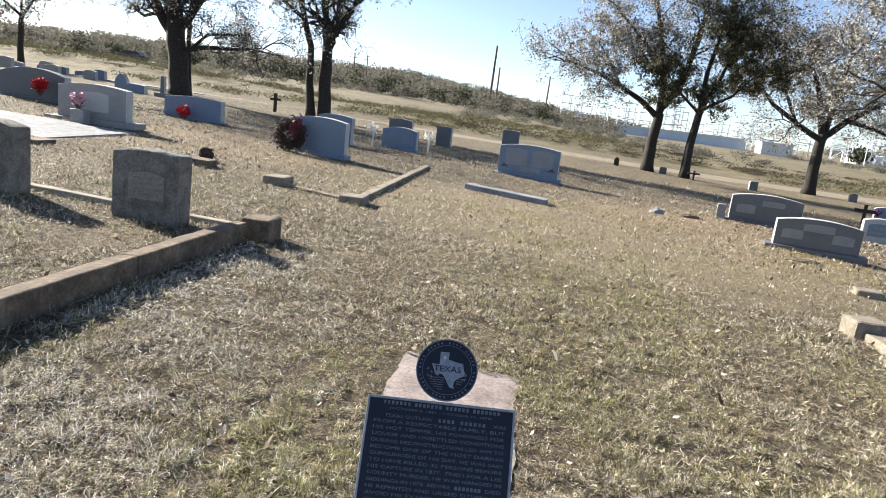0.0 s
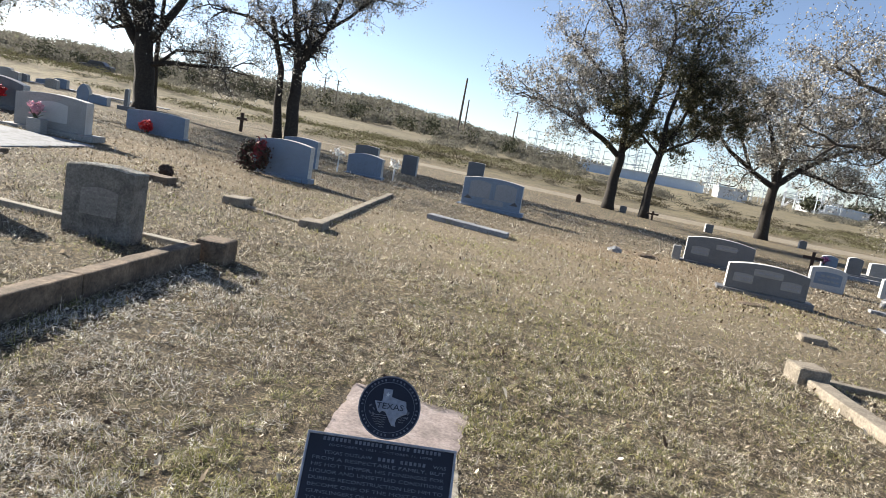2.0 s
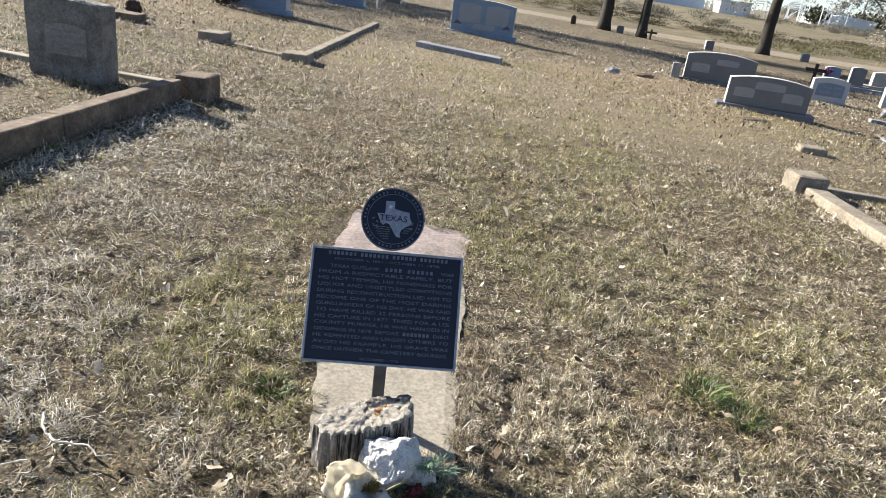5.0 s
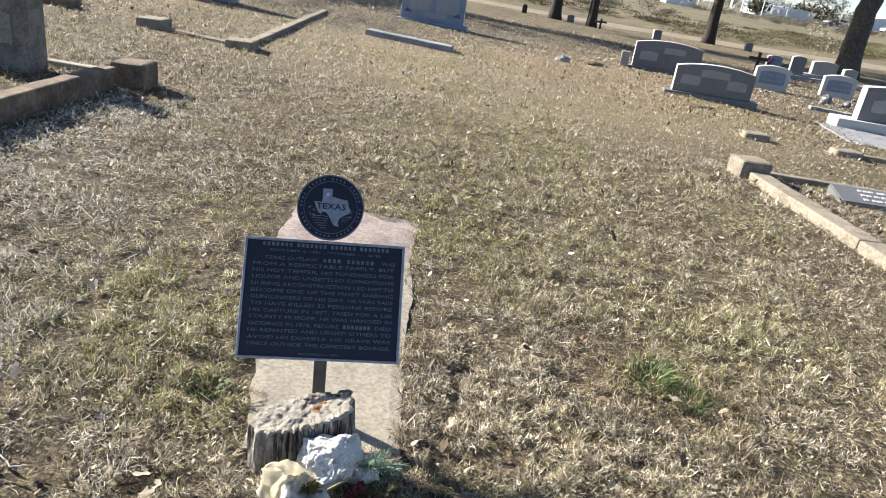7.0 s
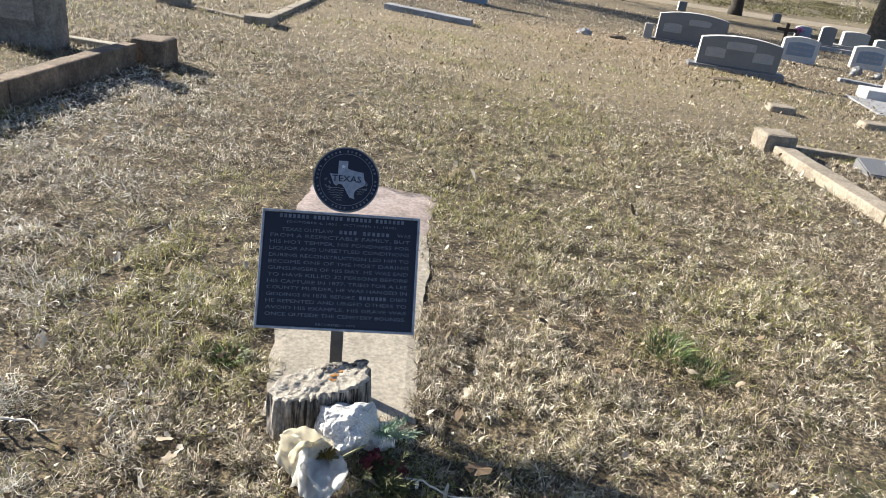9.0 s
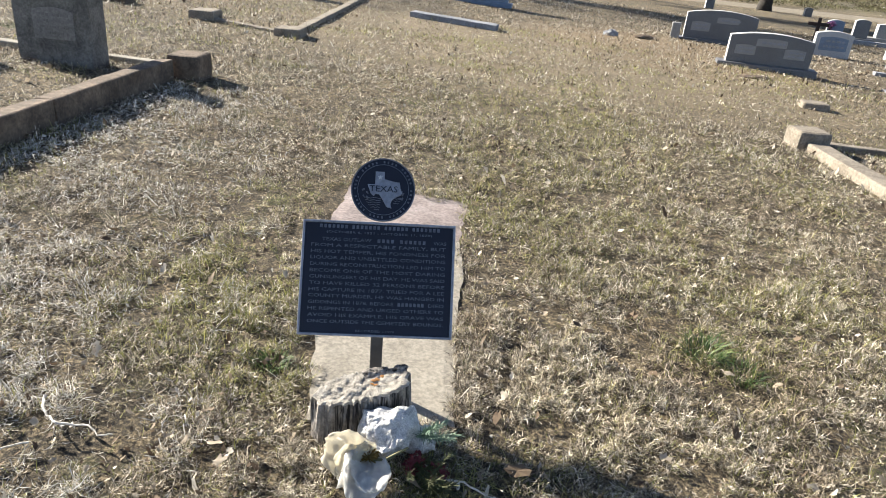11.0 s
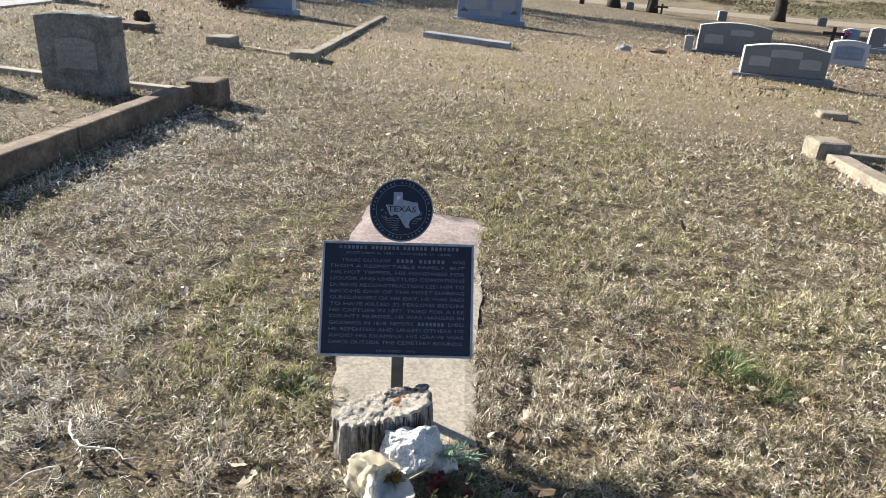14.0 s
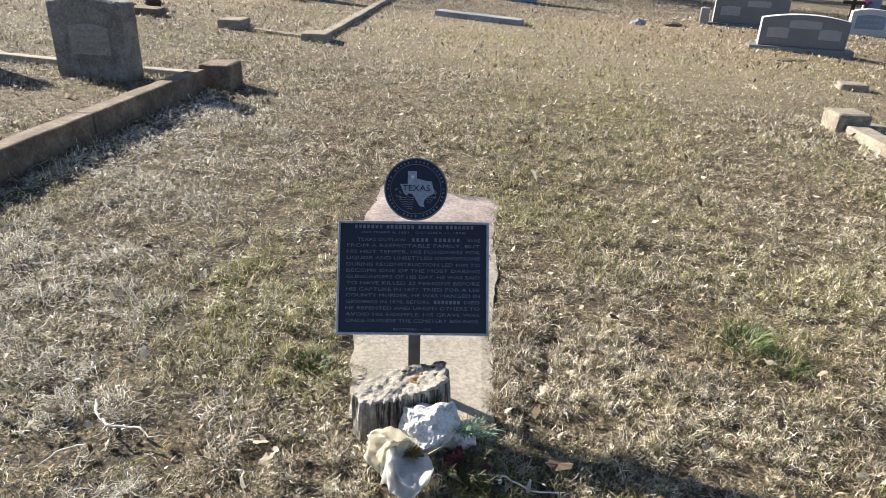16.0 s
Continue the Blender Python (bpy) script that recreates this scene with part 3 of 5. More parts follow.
def words(body, width, height, mat, parent, x, z, y, depth=0.0025, name="lettering"):
    """One raised line of writing, centred at x and z on the plane y, facing -y."""
    cu = bpy.data.curves.new(name, "FONT")
    cu.body, cu.align_x, cu.align_y, cu.size, cu.extrude = body, "CENTER", "CENTER", 1.0, 0.0
    cu.resolution_u = 2
    tmp = bpy.data.objects.new(name, cu)
    scene.collection.objects.link(tmp)
    me = bpy.data.meshes.new_from_object(tmp.evaluated_get(bpy.context.evaluated_depsgraph_get()))
    bpy.data.objects.remove(tmp)
    bpy.data.curves.remove(cu)
    co = np.array([v.co[:] for v in me.vertices])
    lo, hi = co.min(0), co.max(0)
    sx, sz = width / (hi[0] - lo[0]), height / 0.73
    cx, cz = (hi[0] + lo[0]) / 2, (hi[1] + lo[1]) / 2
    bm = bmesh.new()
    bm.from_mesh(me)
    bpy.data.meshes.remove(me)
    for v in bm.verts:
        v.co = Vector((x + (v.co.x - cx) * sx, y, z + (v.co.y - cz) * sz))
    bmesh.ops.dissolve_limit(bm, angle_limit=0.02, verts=bm.verts, edges=bm.edges)
    out = bmesh.ops.extrude_face_region(bm, geom=list(bm.faces))["geom"]
    bmesh.ops.translate(bm, verts=[v for v in out if isinstance(v, bmesh.types.BMVert)], vec=(0, -depth, 0))
    return part(name, bm, mat, parent)


def ring(bm, r0, r1, y0, y1, n=48):
    rows = []
    for r, y in ((r0, y1), (r0, y0), (r1, y0), (r1, y1)):
        rows.append([bm.verts.new((r * math.cos(6.2832 * k / n), y, r * math.sin(6.2832 * k / n))) for k in range(n)])
    for a, b in zip(rows, rows[1:] + rows[:1]):
        for k in range(n):
            bm.faces.new((a[k], a[(k + 1) % n], b[(k + 1) % n], b[k]))
    return bm


def historical_marker():
    W, H = 0.42, 0.315
    m = thing("historical_marker", pose(0.232, 1.90, 0.327, -31, -0.7, -1.5), "dark metal historical marker plate with round state medallion on a post", "marker")
    bm = box(bmesh.new(), 0, 0.006, 0, W, 0.012, H, 0.003)
    plate = part("plate", bm, NAVY, m, "dark navy plate with raised lettering")
    for cx, cz, sx, sz in ((0, H / 2 - 0.0035, W, 0.007), (0, -H / 2 + 0.0035, W, 0.007), (-W / 2 + 0.0035, 0, 0.007, H - 0.014), (W / 2 - 0.0035, 0, 0.007, H - 0.014)):
        part("border", box(bmesh.new(), cx, -0.002, cz, sx, 0.008, sz, 0.0015), ALU, plate, "worn bare metal border")
    lines = ["FROM A RESPECTABLE FAMILY, BUT", "HIS HOT TEMPER, HIS FONDNESS FOR", "LIQUOR AND UNSETTLED CONDITIONS", "DURING RECONSTRUCTION LED HIM TO", "BECOME ONE OF THE MOST DARING", "GUNSLINGERS OF HIS DAY. HE WAS SAID", "TO HAVE KILLED 32 PERSONS BEFORE", "HIS CAPTURE IN 1877. TRIED FOR A LEE", "COUNTY MURDER, HE WAS HANGED IN", None, "HE REPENTED AND URGED OTHERS TO", "AVOID HIS EXAMPLE. HIS GRAVE WAS", "ONCE OUTSIDE THE CEMETERY BOUNDS."]
    top = H / 2
    step = 0.0173
    # the name in the heading
    x = -0.165
    for k in (7, 7, 6, 7):
        for i in range(k):
            part("lettering", box(bmesh.new(), x + 0.0045, -0.001, top - 0.0155, 0.007, 0.003, 0.0095), RAISED, plate)
            x += 0.0115
        x += 0.008
    words("(OCTOBER 6, 1851 - OCTOBER 11, 1878)", 0.29, 0.0062, RAISED, plate, 0.0, top - 0.032, 0.0)
    z = top - 0.0515
    words("TEXAS OUTLAW", 0.135, 0.0095, RAISED, plate, -0.089, z, 0.0)
    for i in range(11):
        if i != 4:
            part("lettering", box(bmesh.new(), -0.001 + i * 0.0125, -0.001, z, 0.0075, 0.003, 0.0095), RAISED, plate)
    words("WAS", 0.036, 0.0095, RAISED, plate, 0.168, z, 0.0)
    for text in lines:
        z -= step
        if text:
            words(text, 0.37, 0.0095, RAISED, plate, 0.0, z, 0.0)
        else:
            words("GIDDINGS IN 1878. BEFORE", 0.232, 0.0095, RAISED, plate, -0.069, z, 0.0)
            for i in range(7):
                part("lettering", box(bmesh.new(), 0.062 + i * 0.0107, -0.001, z, 0.0072, 0.003, 0.0095), RAISED, plate)
            words("DIED", 0.043, 0.0095, RAISED, plate, 0.1635, z, 0.0)
    words("RECORDED - 1976", 0.105, 0.0062, RAISED, plate, 0.0, -H / 2 + 0.0155, 0.0)
    # medallion
    R = 0.0885
    cz = top + R + 0.004
    bm = bmesh.new()
    bmesh.ops.create_cone(bm, cap_ends=True, segments=56, radius1=R, radius2=R, depth=0.012, matrix=pose(0, 0.006, 0, 90))
    med = part("medallion", bm, NAVY, m, "round dark medallion with pale state outline")
    med.location = (0.004, 0, cz)
    part("rim", ring(bmesh.new(), R - 0.003, R + 0.0005, -0.003, 0.004), RAISED, med)
    part("inner_ring", ring(bmesh.new(), R - 0.0185, R - 0.017, -0.0022, 0.002), RAISED, med)
    state = [(-0.62, 0.02), (-0.30, 0.02), (-0.30, 0.60), (0.08, 0.60), (0.08, 0.27), (0.28, 0.22), (0.50, 0.17), (0.72, 0.15), (0.76, -0.12), (0.83, -0.30), (0.78, -0.42), (0.58, -0.53), (0.42, -0.66), (0.37, -0.84), (0.42, -1.02), (0.22, -0.97), (0.10, -0.78), (0.0, -0.58), (-0.12, -0.42), (-0.26, -0.40), (-0.34, -0.50), (-0.46, -0.40), (-0.54, -0.18)]
    k = 0.063
    st = [(px * k * 1.06 - 0.003, (pz + 0.20) * k * 1.0) for px, pz in state]
    part("state_relief", prism(bmesh.new(), st, -0.0035, 0.002, 0.0008), ALU, med, "pale raised state outline")
    words("TEXAS", 0.078, 0.0175, NAVY, med, 0.001, 0.002, -0.0035, 0.002)
    star = [((0.007 if i % 2 == 0 else 0.0028) * math.sin(math.pi * i / 5), (0.007 if i % 2 == 0 else 0.0028) * math.cos(math.pi * i / 5)) for i in range(10)]
    part("star", prism(bmesh.new(), [(a - 0.0095, b + 0.034) for a, b in star], -0.0065, -0.003, 0), WHITE_PAINT, med, "small bright star")
    # raised waves under the outline, and sprigs beside it
    rnd = random.Random(4)
    for i in range(6):
        zz = -0.024 - i * 0.0065
        half = math.sqrt(max(0.0001, 0.062 ** 2 - zz ** 2)) * 0.9
        for a, b in ((-half, -0.004 - i * 0.001), (0.03, half)):
            if b - a > 0.012:
                pts = [(a + (b - a) * j / 8, -0.0015, zz + 0.0012 * math.sin(j * 1.6 + i)) for j in range(9)]
                v, f = tube_rings(pts, [0.0011] * 9, 5)
                raw("wave_relief", v, f, RAISED, med)
    for sgn in (-1, 1):
        for i in range(7):
            cxx, czz = sgn * (0.048 + rnd.uniform(-0.008, 0.008)), -0.012 + rnd.uniform(-0.014, 0.016)
            part("leaf_relief", box(bmesh.new(), cxx, -0.001, czz, 0.009, 0.003, 0.004, 0.0012, 1, pose(0, 0, 0, 0, rnd.uniform(0, 180), 0)), RAISED, med)
    # worn ring of letters round the edge
    n = 44
    for i in range(n):
        if i % 11 in (4, 10):
            continue
        a = 6.2832 * i / n
        part("ring_letter", box(bmesh.new(), (R - 0.0105) * math.sin(a), -0.0008, (R - 0.0105) * math.cos(a), 0.0042, 0.003, 0.0056, 0, 1, pose(0, 0, 0, 0, math.degrees(a), 0)), RAISED, med)
    post = part("post", box(bmesh.new(), 0, 0, 0, 0.034, 0.02, 0.29, 0.003), POSTMETAL, m)
    post.matrix_basis = m.matrix_basis.inverted() @ pose(0.238, 1.85, 0.07)
    bracket = part("bracket", box(bmesh.new(), 0, 0.016, -0.02, 0.05, 0.012, 0.2, 0.003), POSTMETAL, m)
    return m


historical_marker()


def grave_slab():
    """Two cast slabs end to end, a little wider towards the far end, with a worn outline."""
    t = thing("grave_slab", pose(0, 0, 0), "weathered concrete grave slab, pinkish at its far end, sunk in the turf", "grave slab")

    def edges(y):
        return 0.052 - 0.045 * (y - 1.9) + 0.10 * max(0.0, (y - 2.95) / 0.6) ** 1.3, 0.476 + 0.112 * (y - 1.9)

    for name, y0, y1, mat, drop in (("near_slab", 1.70, 2.93, BEIGE_CONCRETE, 0.0), ("far_slab", 2.935, 3.56, PINK_CONCRETE, 0.006)):
        bm = bmesh.new()
        n, m = 30, 12
        grid = []
        for i in range(n + 1):
            y = y0 + (y1 - y0) * i / n
            a, b = edges(y)
            row = []
            for k in range(m + 1):
                x = a + (b - a) * k / m
                yy = y - ((0.13 * (k / m) + 0.03 * noise.noise(Vector((k * 0.9, 3, 1)))) * ((i / n) if mat is PINK_CONCRETE else 0))
                rim = 0.003 if k in (0, m) else 0.0
                x += (0.02 * noise.noise(Vector((k * 2.0, yy * 2.5, 4))) + 0.012 * noise.noise(Vector((k * 2.0, yy * 11, 4)))) * (1 if k in (0, m) else 0)
                row.append(bm.verts.new((x, yy, land(x, yy) + 0.011 - drop - rim + 0.006 * noise.noise(Vector((x * 5, yy * 5, 0))))))
            grid.append(row)
        for r, s in zip(grid, grid[1:]):
            for k in range(m):
                bm.faces.new((r[k], r[k + 1], s[k + 1], s[k]))
        out = bmesh.ops.extrude_face_region(bm, geom=list(bm.faces))["geom"]
        bmesh.ops.translate(bm, verts=[v for v in out if isinstance(v, bmesh.types.BMVert)], vec=(0, 0, -0.1))
        part(name, bm, mat, t)


grave_slab()


def stump():
    """A broken block of petrified wood, ridged like bark, with a rough sloping top."""
    t = thing("petrified_wood_stump", pose(0.207, 1.672, land(0.207, 1.672) - 0.02, 0, 0, 13), "weathered grey petrified wood stump with broken pale top", "stump")
    n, m = 120, 14
    rnd = random.Random(8)
    groove = [rnd.uniform(-1, 1) for _ in range(n)]

    def radius(k):
        a = 6.2832 * k / n
        ex, ey = 0.124, 0.054
        c, s = math.cos(a), math.sin(a)
        r = 1.0 / (abs(c / ex) ** 2.6 + abs(s / ey) ** 2.6) ** (1 / 2.6)
        return a, r + 0.0032 * groove[k] + 0.004 * math.sin(a * 23)

    def top(x, y):
        return 0.166 + 0.14 * x + 0.10 * y + 0.0014 * noise.noise(Vector((x * 240, y * 240, 7))) + 0.006 * noise.noise(Vector((x * 30, y * 30, 1))) + 0.0045 * noise.noise(Vector((x * 70, y * 70, 2))) + 0.03 * max(0.0, (x - 0.09) / 0.04) * max(0.0, y / 0.07)

    verts, faces = [], []
    for j in range(m + 1):
        u = j / m
        for k in range(n):
            a, r = radius(k)
            r *= 1.03 - 0.05 * u + 0.012 * math.sin(7 * u + groove[k] * 3)
            x, y = r * math.cos(a), r * math.sin(a)
            verts.append((x, y, u * top(x, y)))
    for j in range(m):
        for k in range(n):
            k2 = (k + 1) % n
            faces.append((j * n + k, j * n + k2, (j + 1) * n + k2, (j + 1) * n + k))
    raw("bark_side", verts, faces, PETRIFIED, t)
    verts, faces = [], []
    rings = 16
    for j in range(rings + 1):
        for k in range(n):
            a, r = radius(k)
            r *= 0.98 * (1 - j / (rings + 0.4))
            x, y = r * math.cos(a), r * math.sin(a)
            verts.append((x, y, top(x, y) + (0.006 if j else 0.0)))
    for j in range(rings):
        for k in range(n):
            k2 = (k + 1) % n
            faces.append((j * n + k, j * n + k2, (j + 1) * n + k2, (j + 1) * n + k))
    faces.append(tuple(rings * n + k for k in range(n)))
    raw("broken_top", verts, faces, PETRIFIED_TOP, t, "pale broken top face")
    for i in range(9):
        cx, cy = 0.035 + rnd.gauss(0, 0.010), 0.004 + rnd.gauss(0, 0.009)
        bm = bmesh.new()
        bmesh.ops.create_icosphere(bm, subdivisions=2, radius=rnd.uniform(0.003, 0.007))
        for v in bm.verts:
            v.co = Vector((v.co.x * 1.3, v.co.y, v.co.z * 0.3)) * (1 + 0.5 * noise.noise(v.co * 200))
        o = part("lichen_flake", bm, ORANGE, t, "orange lichen flake")
        o.location = (cx, cy, top(cx, cy) + 0.006)
    for cx, cy, r in ((0.03, 0.040, 0.018), (0.055, 0.040, 0.014), (0.105, 0.03, 0.015)):
        bm = bmesh.new()
        bmesh.ops.create_icosphere(bm, subdivisions=3, radius=r)
        for v in bm.verts:
            v.co = Vector((v.co.x * 1.4, v.co.y * 0.8, v.co.z * 0.55)) * (1 + 0.4 * noise.noise(v.co * 90 + Vector((cx * 50, 0, 0))))
        o = part("broken_lump", bm, PETRIFIED, t)
        o.location = (cx, cy, top(cx, cy) + 0.002)


stump()


def lump(name, place, size, mat, label, category, amount=0.3, scale=1.2, sub=4, facet=False):
    bm = bmesh.new()
    bmesh.ops.create_icosphere(bm, subdivisions=sub, radius=1)
    for v in bm.verts:
        d = 1 + amount * noise.noise(v.co * scale) + amount * 0.35 * noise.noise(v.co * scale * 4)
        c = v.co * d
        if facet:
            c = Vector([max(-0.78, min(0.78, q)) for q in c])
        v.co = Vector((c.x * size[0], c.y * size[1], c.z * size[2]))
    o = part(name, bm, mat)
    o.matrix_basis = place
    return tagged(o, label, category)


def split_rock(place, corners, depth, label, seed):
    """A rock with broken flat faces: the hull of its corners, front and back, worn and chipped."""
    rnd = random.Random(seed)
    bm = bmesh.new()
    for x, z in corners:
        for y in (-depth, depth):
            k = 1.0 if y > 0 else rnd.uniform(0.72, 0.95)
            bm.verts.new((x * k, y * rnd.uniform(0.7, 1.2), z * k))
    bm.verts.new((0.25 * corners[1][0], -1.9 * depth, 0.2 * corners[1][1]))
    bmesh.ops.convex_hull(bm, input=list(bm.verts))
    bmesh.ops.delete(bm, geom=[v for v in bm.verts if not v.link_faces], context="VERTS")
    bmesh.ops.triangulate(bm, faces=bm.faces)
    for k in range(4):
        bmesh.ops.subdivide_edges(bm, edges=list(bm.edges), cuts=1, use_grid_fill=True)
        bmesh.ops.triangulate(bm, faces=bm.faces)
    for v in bm.verts:
        q = v.co * 30 + Vector((seed, 0, 0))
        v.co += 0.010 * noise.noise_vector(q * 0.9) + 0.0045 * noise.noise_vector(q * 2.7) + 0.002 * noise.noise_vector(q * 7)
    o = part("white_rock", bm, QUARTZ)
    o.matrix_basis = place
    return tagged(o, label, "rock")


split_rock(pose(0.272, 1.575, 0.085, -52, -4, -14) @ Matrix.Diagonal((0.84, 0.84, 0.84, 1)), [(-0.092, 0.045), (0.062, 0.080), (0.098, 0.010), (0.066, -0.04), (0.005, -0.085), (-0.088, -0.03)], 0.022, "blocky white and grey rock leaning on the stump", 3)
split_rock(pose(0.358, 1.59, 0.036, 10, 20, 0), [(-0.04, 0.03), (0.02, 0.045), (0.048, 0.0), (0.0, -0.05), (-0.045, -0.03)], 0.02, "small white rock chip beside the larger rock", 9)


def petal(bm, base, direction, length, width, cup, lift, rnd, n=14, m=12):
    d = Vector(direction).normalized()
    s = d.cross(Vector((0.1, -0.75, 0.65))).normalized()
    u = s.cross(d)
    rows = []
    ph = rnd.uniform(0, 6)
    for i in range(n + 1):
        t = i / n
        w = width * math.sin(math.pi * (0.12 + 0.74 * t)) ** 0.7 * (1 + 0.22 * noise.noise(Vector((t * 5, ph, 0))))
        row = []
        for j in range(m + 1):
            v = 2 * j / m - 1
            h = lift * math.sin(t * 1.9) + cup * v * v * w + 0.003 * math.sin(9 * v + ph + 5 * t) * t
            crease = 0.011 * noise.noise(Vector((v * 3.1, t * 4.3, ph))) + 0.006 * noise.noise(Vector((v * 8, t * 9, ph)))
            reach = length * (t + 0.12 * t * noise.noise(Vector((v * 3.5, 2.0, ph))))
            row.append(bm.verts.new(Vector(base) + d * reach + s * (w * v) + u * (h + crease)))
        rows.append(row)
    for a, b in zip(rows, rows[1:]):
        for j in range(m):
            bm.faces.new((a[j], a[j + 1], b[j + 1], b[j]))


def silk_bloom():
    rnd = random.Random(11)
    t = thing("silk_flower", pose(0.230, 1.520, 0.036), "large faded cream silk flower lying against the stump", "flower")
    spec = (((-1, 0.05, 0.30), 0.112, 0.052, CREAM_CLOTH), ((-0.85, -0.4, 0.0), 0.09, 0.05, CREAM_CLOTH), ((-0.5, -0.8, -0.12), 0.115, 0.05, WHITE_CLOTH), ((0.1, -0.95, -0.1), 0.115, 0.045, WHITE_CLOTH), ((-0.5, 0.1, 0.6), 0.055, 0.036, CREAM_CLOTH), ((-0.2, -0.95, -0.16), 0.135, 0.05, WHITE_CLOTH))
    for d, L, w, mat in spec:
        bm = bmesh.new()
        petal(bm, (0, 0, 0), d, L, w, 0.35, 0.025, rnd)
        ob = part("petal", bm, mat, t, smooth=True)
        mod = ob.modifiers.new("cloth", "SOLIDIFY")
        mod.thickness = 0.0015
    pieces = []
    for i in range(110):
        d = Vector((rnd.gauss(0, 1), rnd.gauss(0, 1), rnd.uniform(0.0, 1.4))).normalized()
        e = d * rnd.uniform(0.015, 0.03)
        pieces.append(tube_rings([(0, -0.005, 0.012), e * 0.6 + Vector((0, -0.005, 0.012)), e + Vector((0, -0.005, 0.014))], [0.001, 0.0014, 0.0016], 4))
    v, f = merge(pieces)
    raw("flower_centre", v, f, plain("brown_stamens", (0.20, 0.13, 0.03), 0.8), t)
    v, f = tube_rings([(0.01, -0.01, 0.008), (0.04, -0.016, 0.014), (0.07, -0.006, 0.028), (0.095, 0.004, 0.036)], [0.0045, 0.004, 0.0035, 0.003], 6)
    raw("stem", v, f, plain("pale_stem", (0.17, 0.16, 0.08), 0.7), t)


silk_bloom()


def sprig(x, y, z, mat, label, length=0.09, seed=2, heading=(0.7, -0.1, 0.5), fronds=5):
    rnd = random.Random(seed)
    t = thing("evergreen_sprig", pose(x, y, z), label, "artificial sprig")
    for i in range(fronds):
        d = (Vector(heading) + Vector((rnd.gauss(0, 0.45), rnd.gauss(0, 0.35), rnd.gauss(0, 0.3)))).normalized()
        L = length * rnd.uniform(0.7, 1.15)
        pieces = [tube_rings([(0, 0, 0), d * L * 0.5, d * L], [0.0022, 0.0018, 0.001], 4)]
        for j in range(40):
            u = 0.15 + 0.85 * j / 40
            nd = (d * 0.9 + Vector((rnd.gauss(0, 0.6), rnd.gauss(0, 0.6), rnd.gauss(0, 0.6)))).normalized()
            a = d * L * u
            pieces.append(tube_rings([a, a + nd * 0.02], [0.0012, 0.0006], 3))
        v, f = merge(pieces)
        raw("frond", v, f, mat, t)


sprig(0.345, 1.56, 0.075, TEAL, "grey-green artificial pine sprig by the white rock", 0.10, 2, (0.8, -0.15, 0.35), 8)
sprig(0.33, 1.52, 0.01, OLIVE, "dark olive artificial pine sprig under the rock", 0.09, 5, (0.5, -0.5, 0.3), 6)
sprig(0.36, 1.47, 0.0, OLIVE, "dark pine sprig lying in shade", 0.10, 9, (0.8, -0.4, 0.2), 6)
silk_flowers(0.345, 1.515, -0.01, 0.035, DEEPRED, "small faded red silk blossoms in the shade", 14, 5)
silk_flowers(0.40, 1.50, -0.015, 0.03, DEEPRED, "dark red silk blossoms lying on the leaves", 12, 6)


def twig(points, r, label):
    """A crooked twig with small kinks and knots along it."""
    pts, rad = [], []
    n = 4 * (len(points) - 1)
    for i in range(n + 1):
        k = min(i // 4, len(points) - 2)
        p = Vector(points[k]).lerp(Vector(points[k + 1]), i / 4 - k)
        pts.append(p + 0.004 * noise.noise_vector(p * 60) + 0.002 * noise.noise_vector(p * 190))
        rad.append(r * (1 - 0.55 * i / n) * (1 + 0.35 * noise.noise(p * 120)))
    v, f = tube_rings(pts, rad, 6)
    tagged(raw("twig", v, f, TWIG), label, "twig")


twig([(-0.590, 1.70, 0.062), (-0.573, 1.655, 0.066), (-0.555, 1.625, 0.062), (-0.517, 1.594, 0.066), (-0.475, 1.597, 0.060), (-0.439, 1.588, 0.064), (-0.41, 1.565, 0.058), (-0.38, 1.572, 0.055)], 0.0036, "short bleached crooked twig lying on dead leaves")
twig([(-0.555, 1.54, 0.055), (-0.60, 1.52, 0.058), (-0.63, 1.48, 0.05)], 0.0028, "thin bleached side twig in the grass")
twig([(0.395, 1.50, 0.0), (0.46, 1.475, 0.012), (0.52, 1.44, 0.0), (0.60, 1.43, 0.005)], 0.003, "thin pale curved twig in the shade")

# ---- other plot furniture ----
for x0, y0, w, d, yaw, mat, lab, lift, h in (
    (-6.75, 10.3, 3.3, 2.5, -4, WHITE_CONCRETE, "whitened concrete pad in front of a family stone", 0.015, 0.1),
    (8.75, 8.75, 2.9, 1.4, -18, WHITE_CONCRETE, "whitened concrete grave pad catching sun", 0.02, 0.1),
    (-5.15, 8.75, 0.5, 0.35, -8, KERBSTONE, "flat concrete stepping block at the edge of a pad", 0.05, 0.1),
    (-3.10, 9.15, 0.36, 0.26, -8, KERBSTONE, "small concrete block with a dark round pot behind it", 0.09, 0.12),
):
    b2 = box(bmesh.new(), 0, 0, 0, w, d, h, 0.012)
    roughen(b2, 0.006, 3, 2)
    o = part("concrete_pad", b2, mat)
    o.matrix_basis = pose(x0, y0, land(x0, y0) + lift - h / 2, 0, 2.6, yaw)
    tagged(o, lab, "concrete pad")


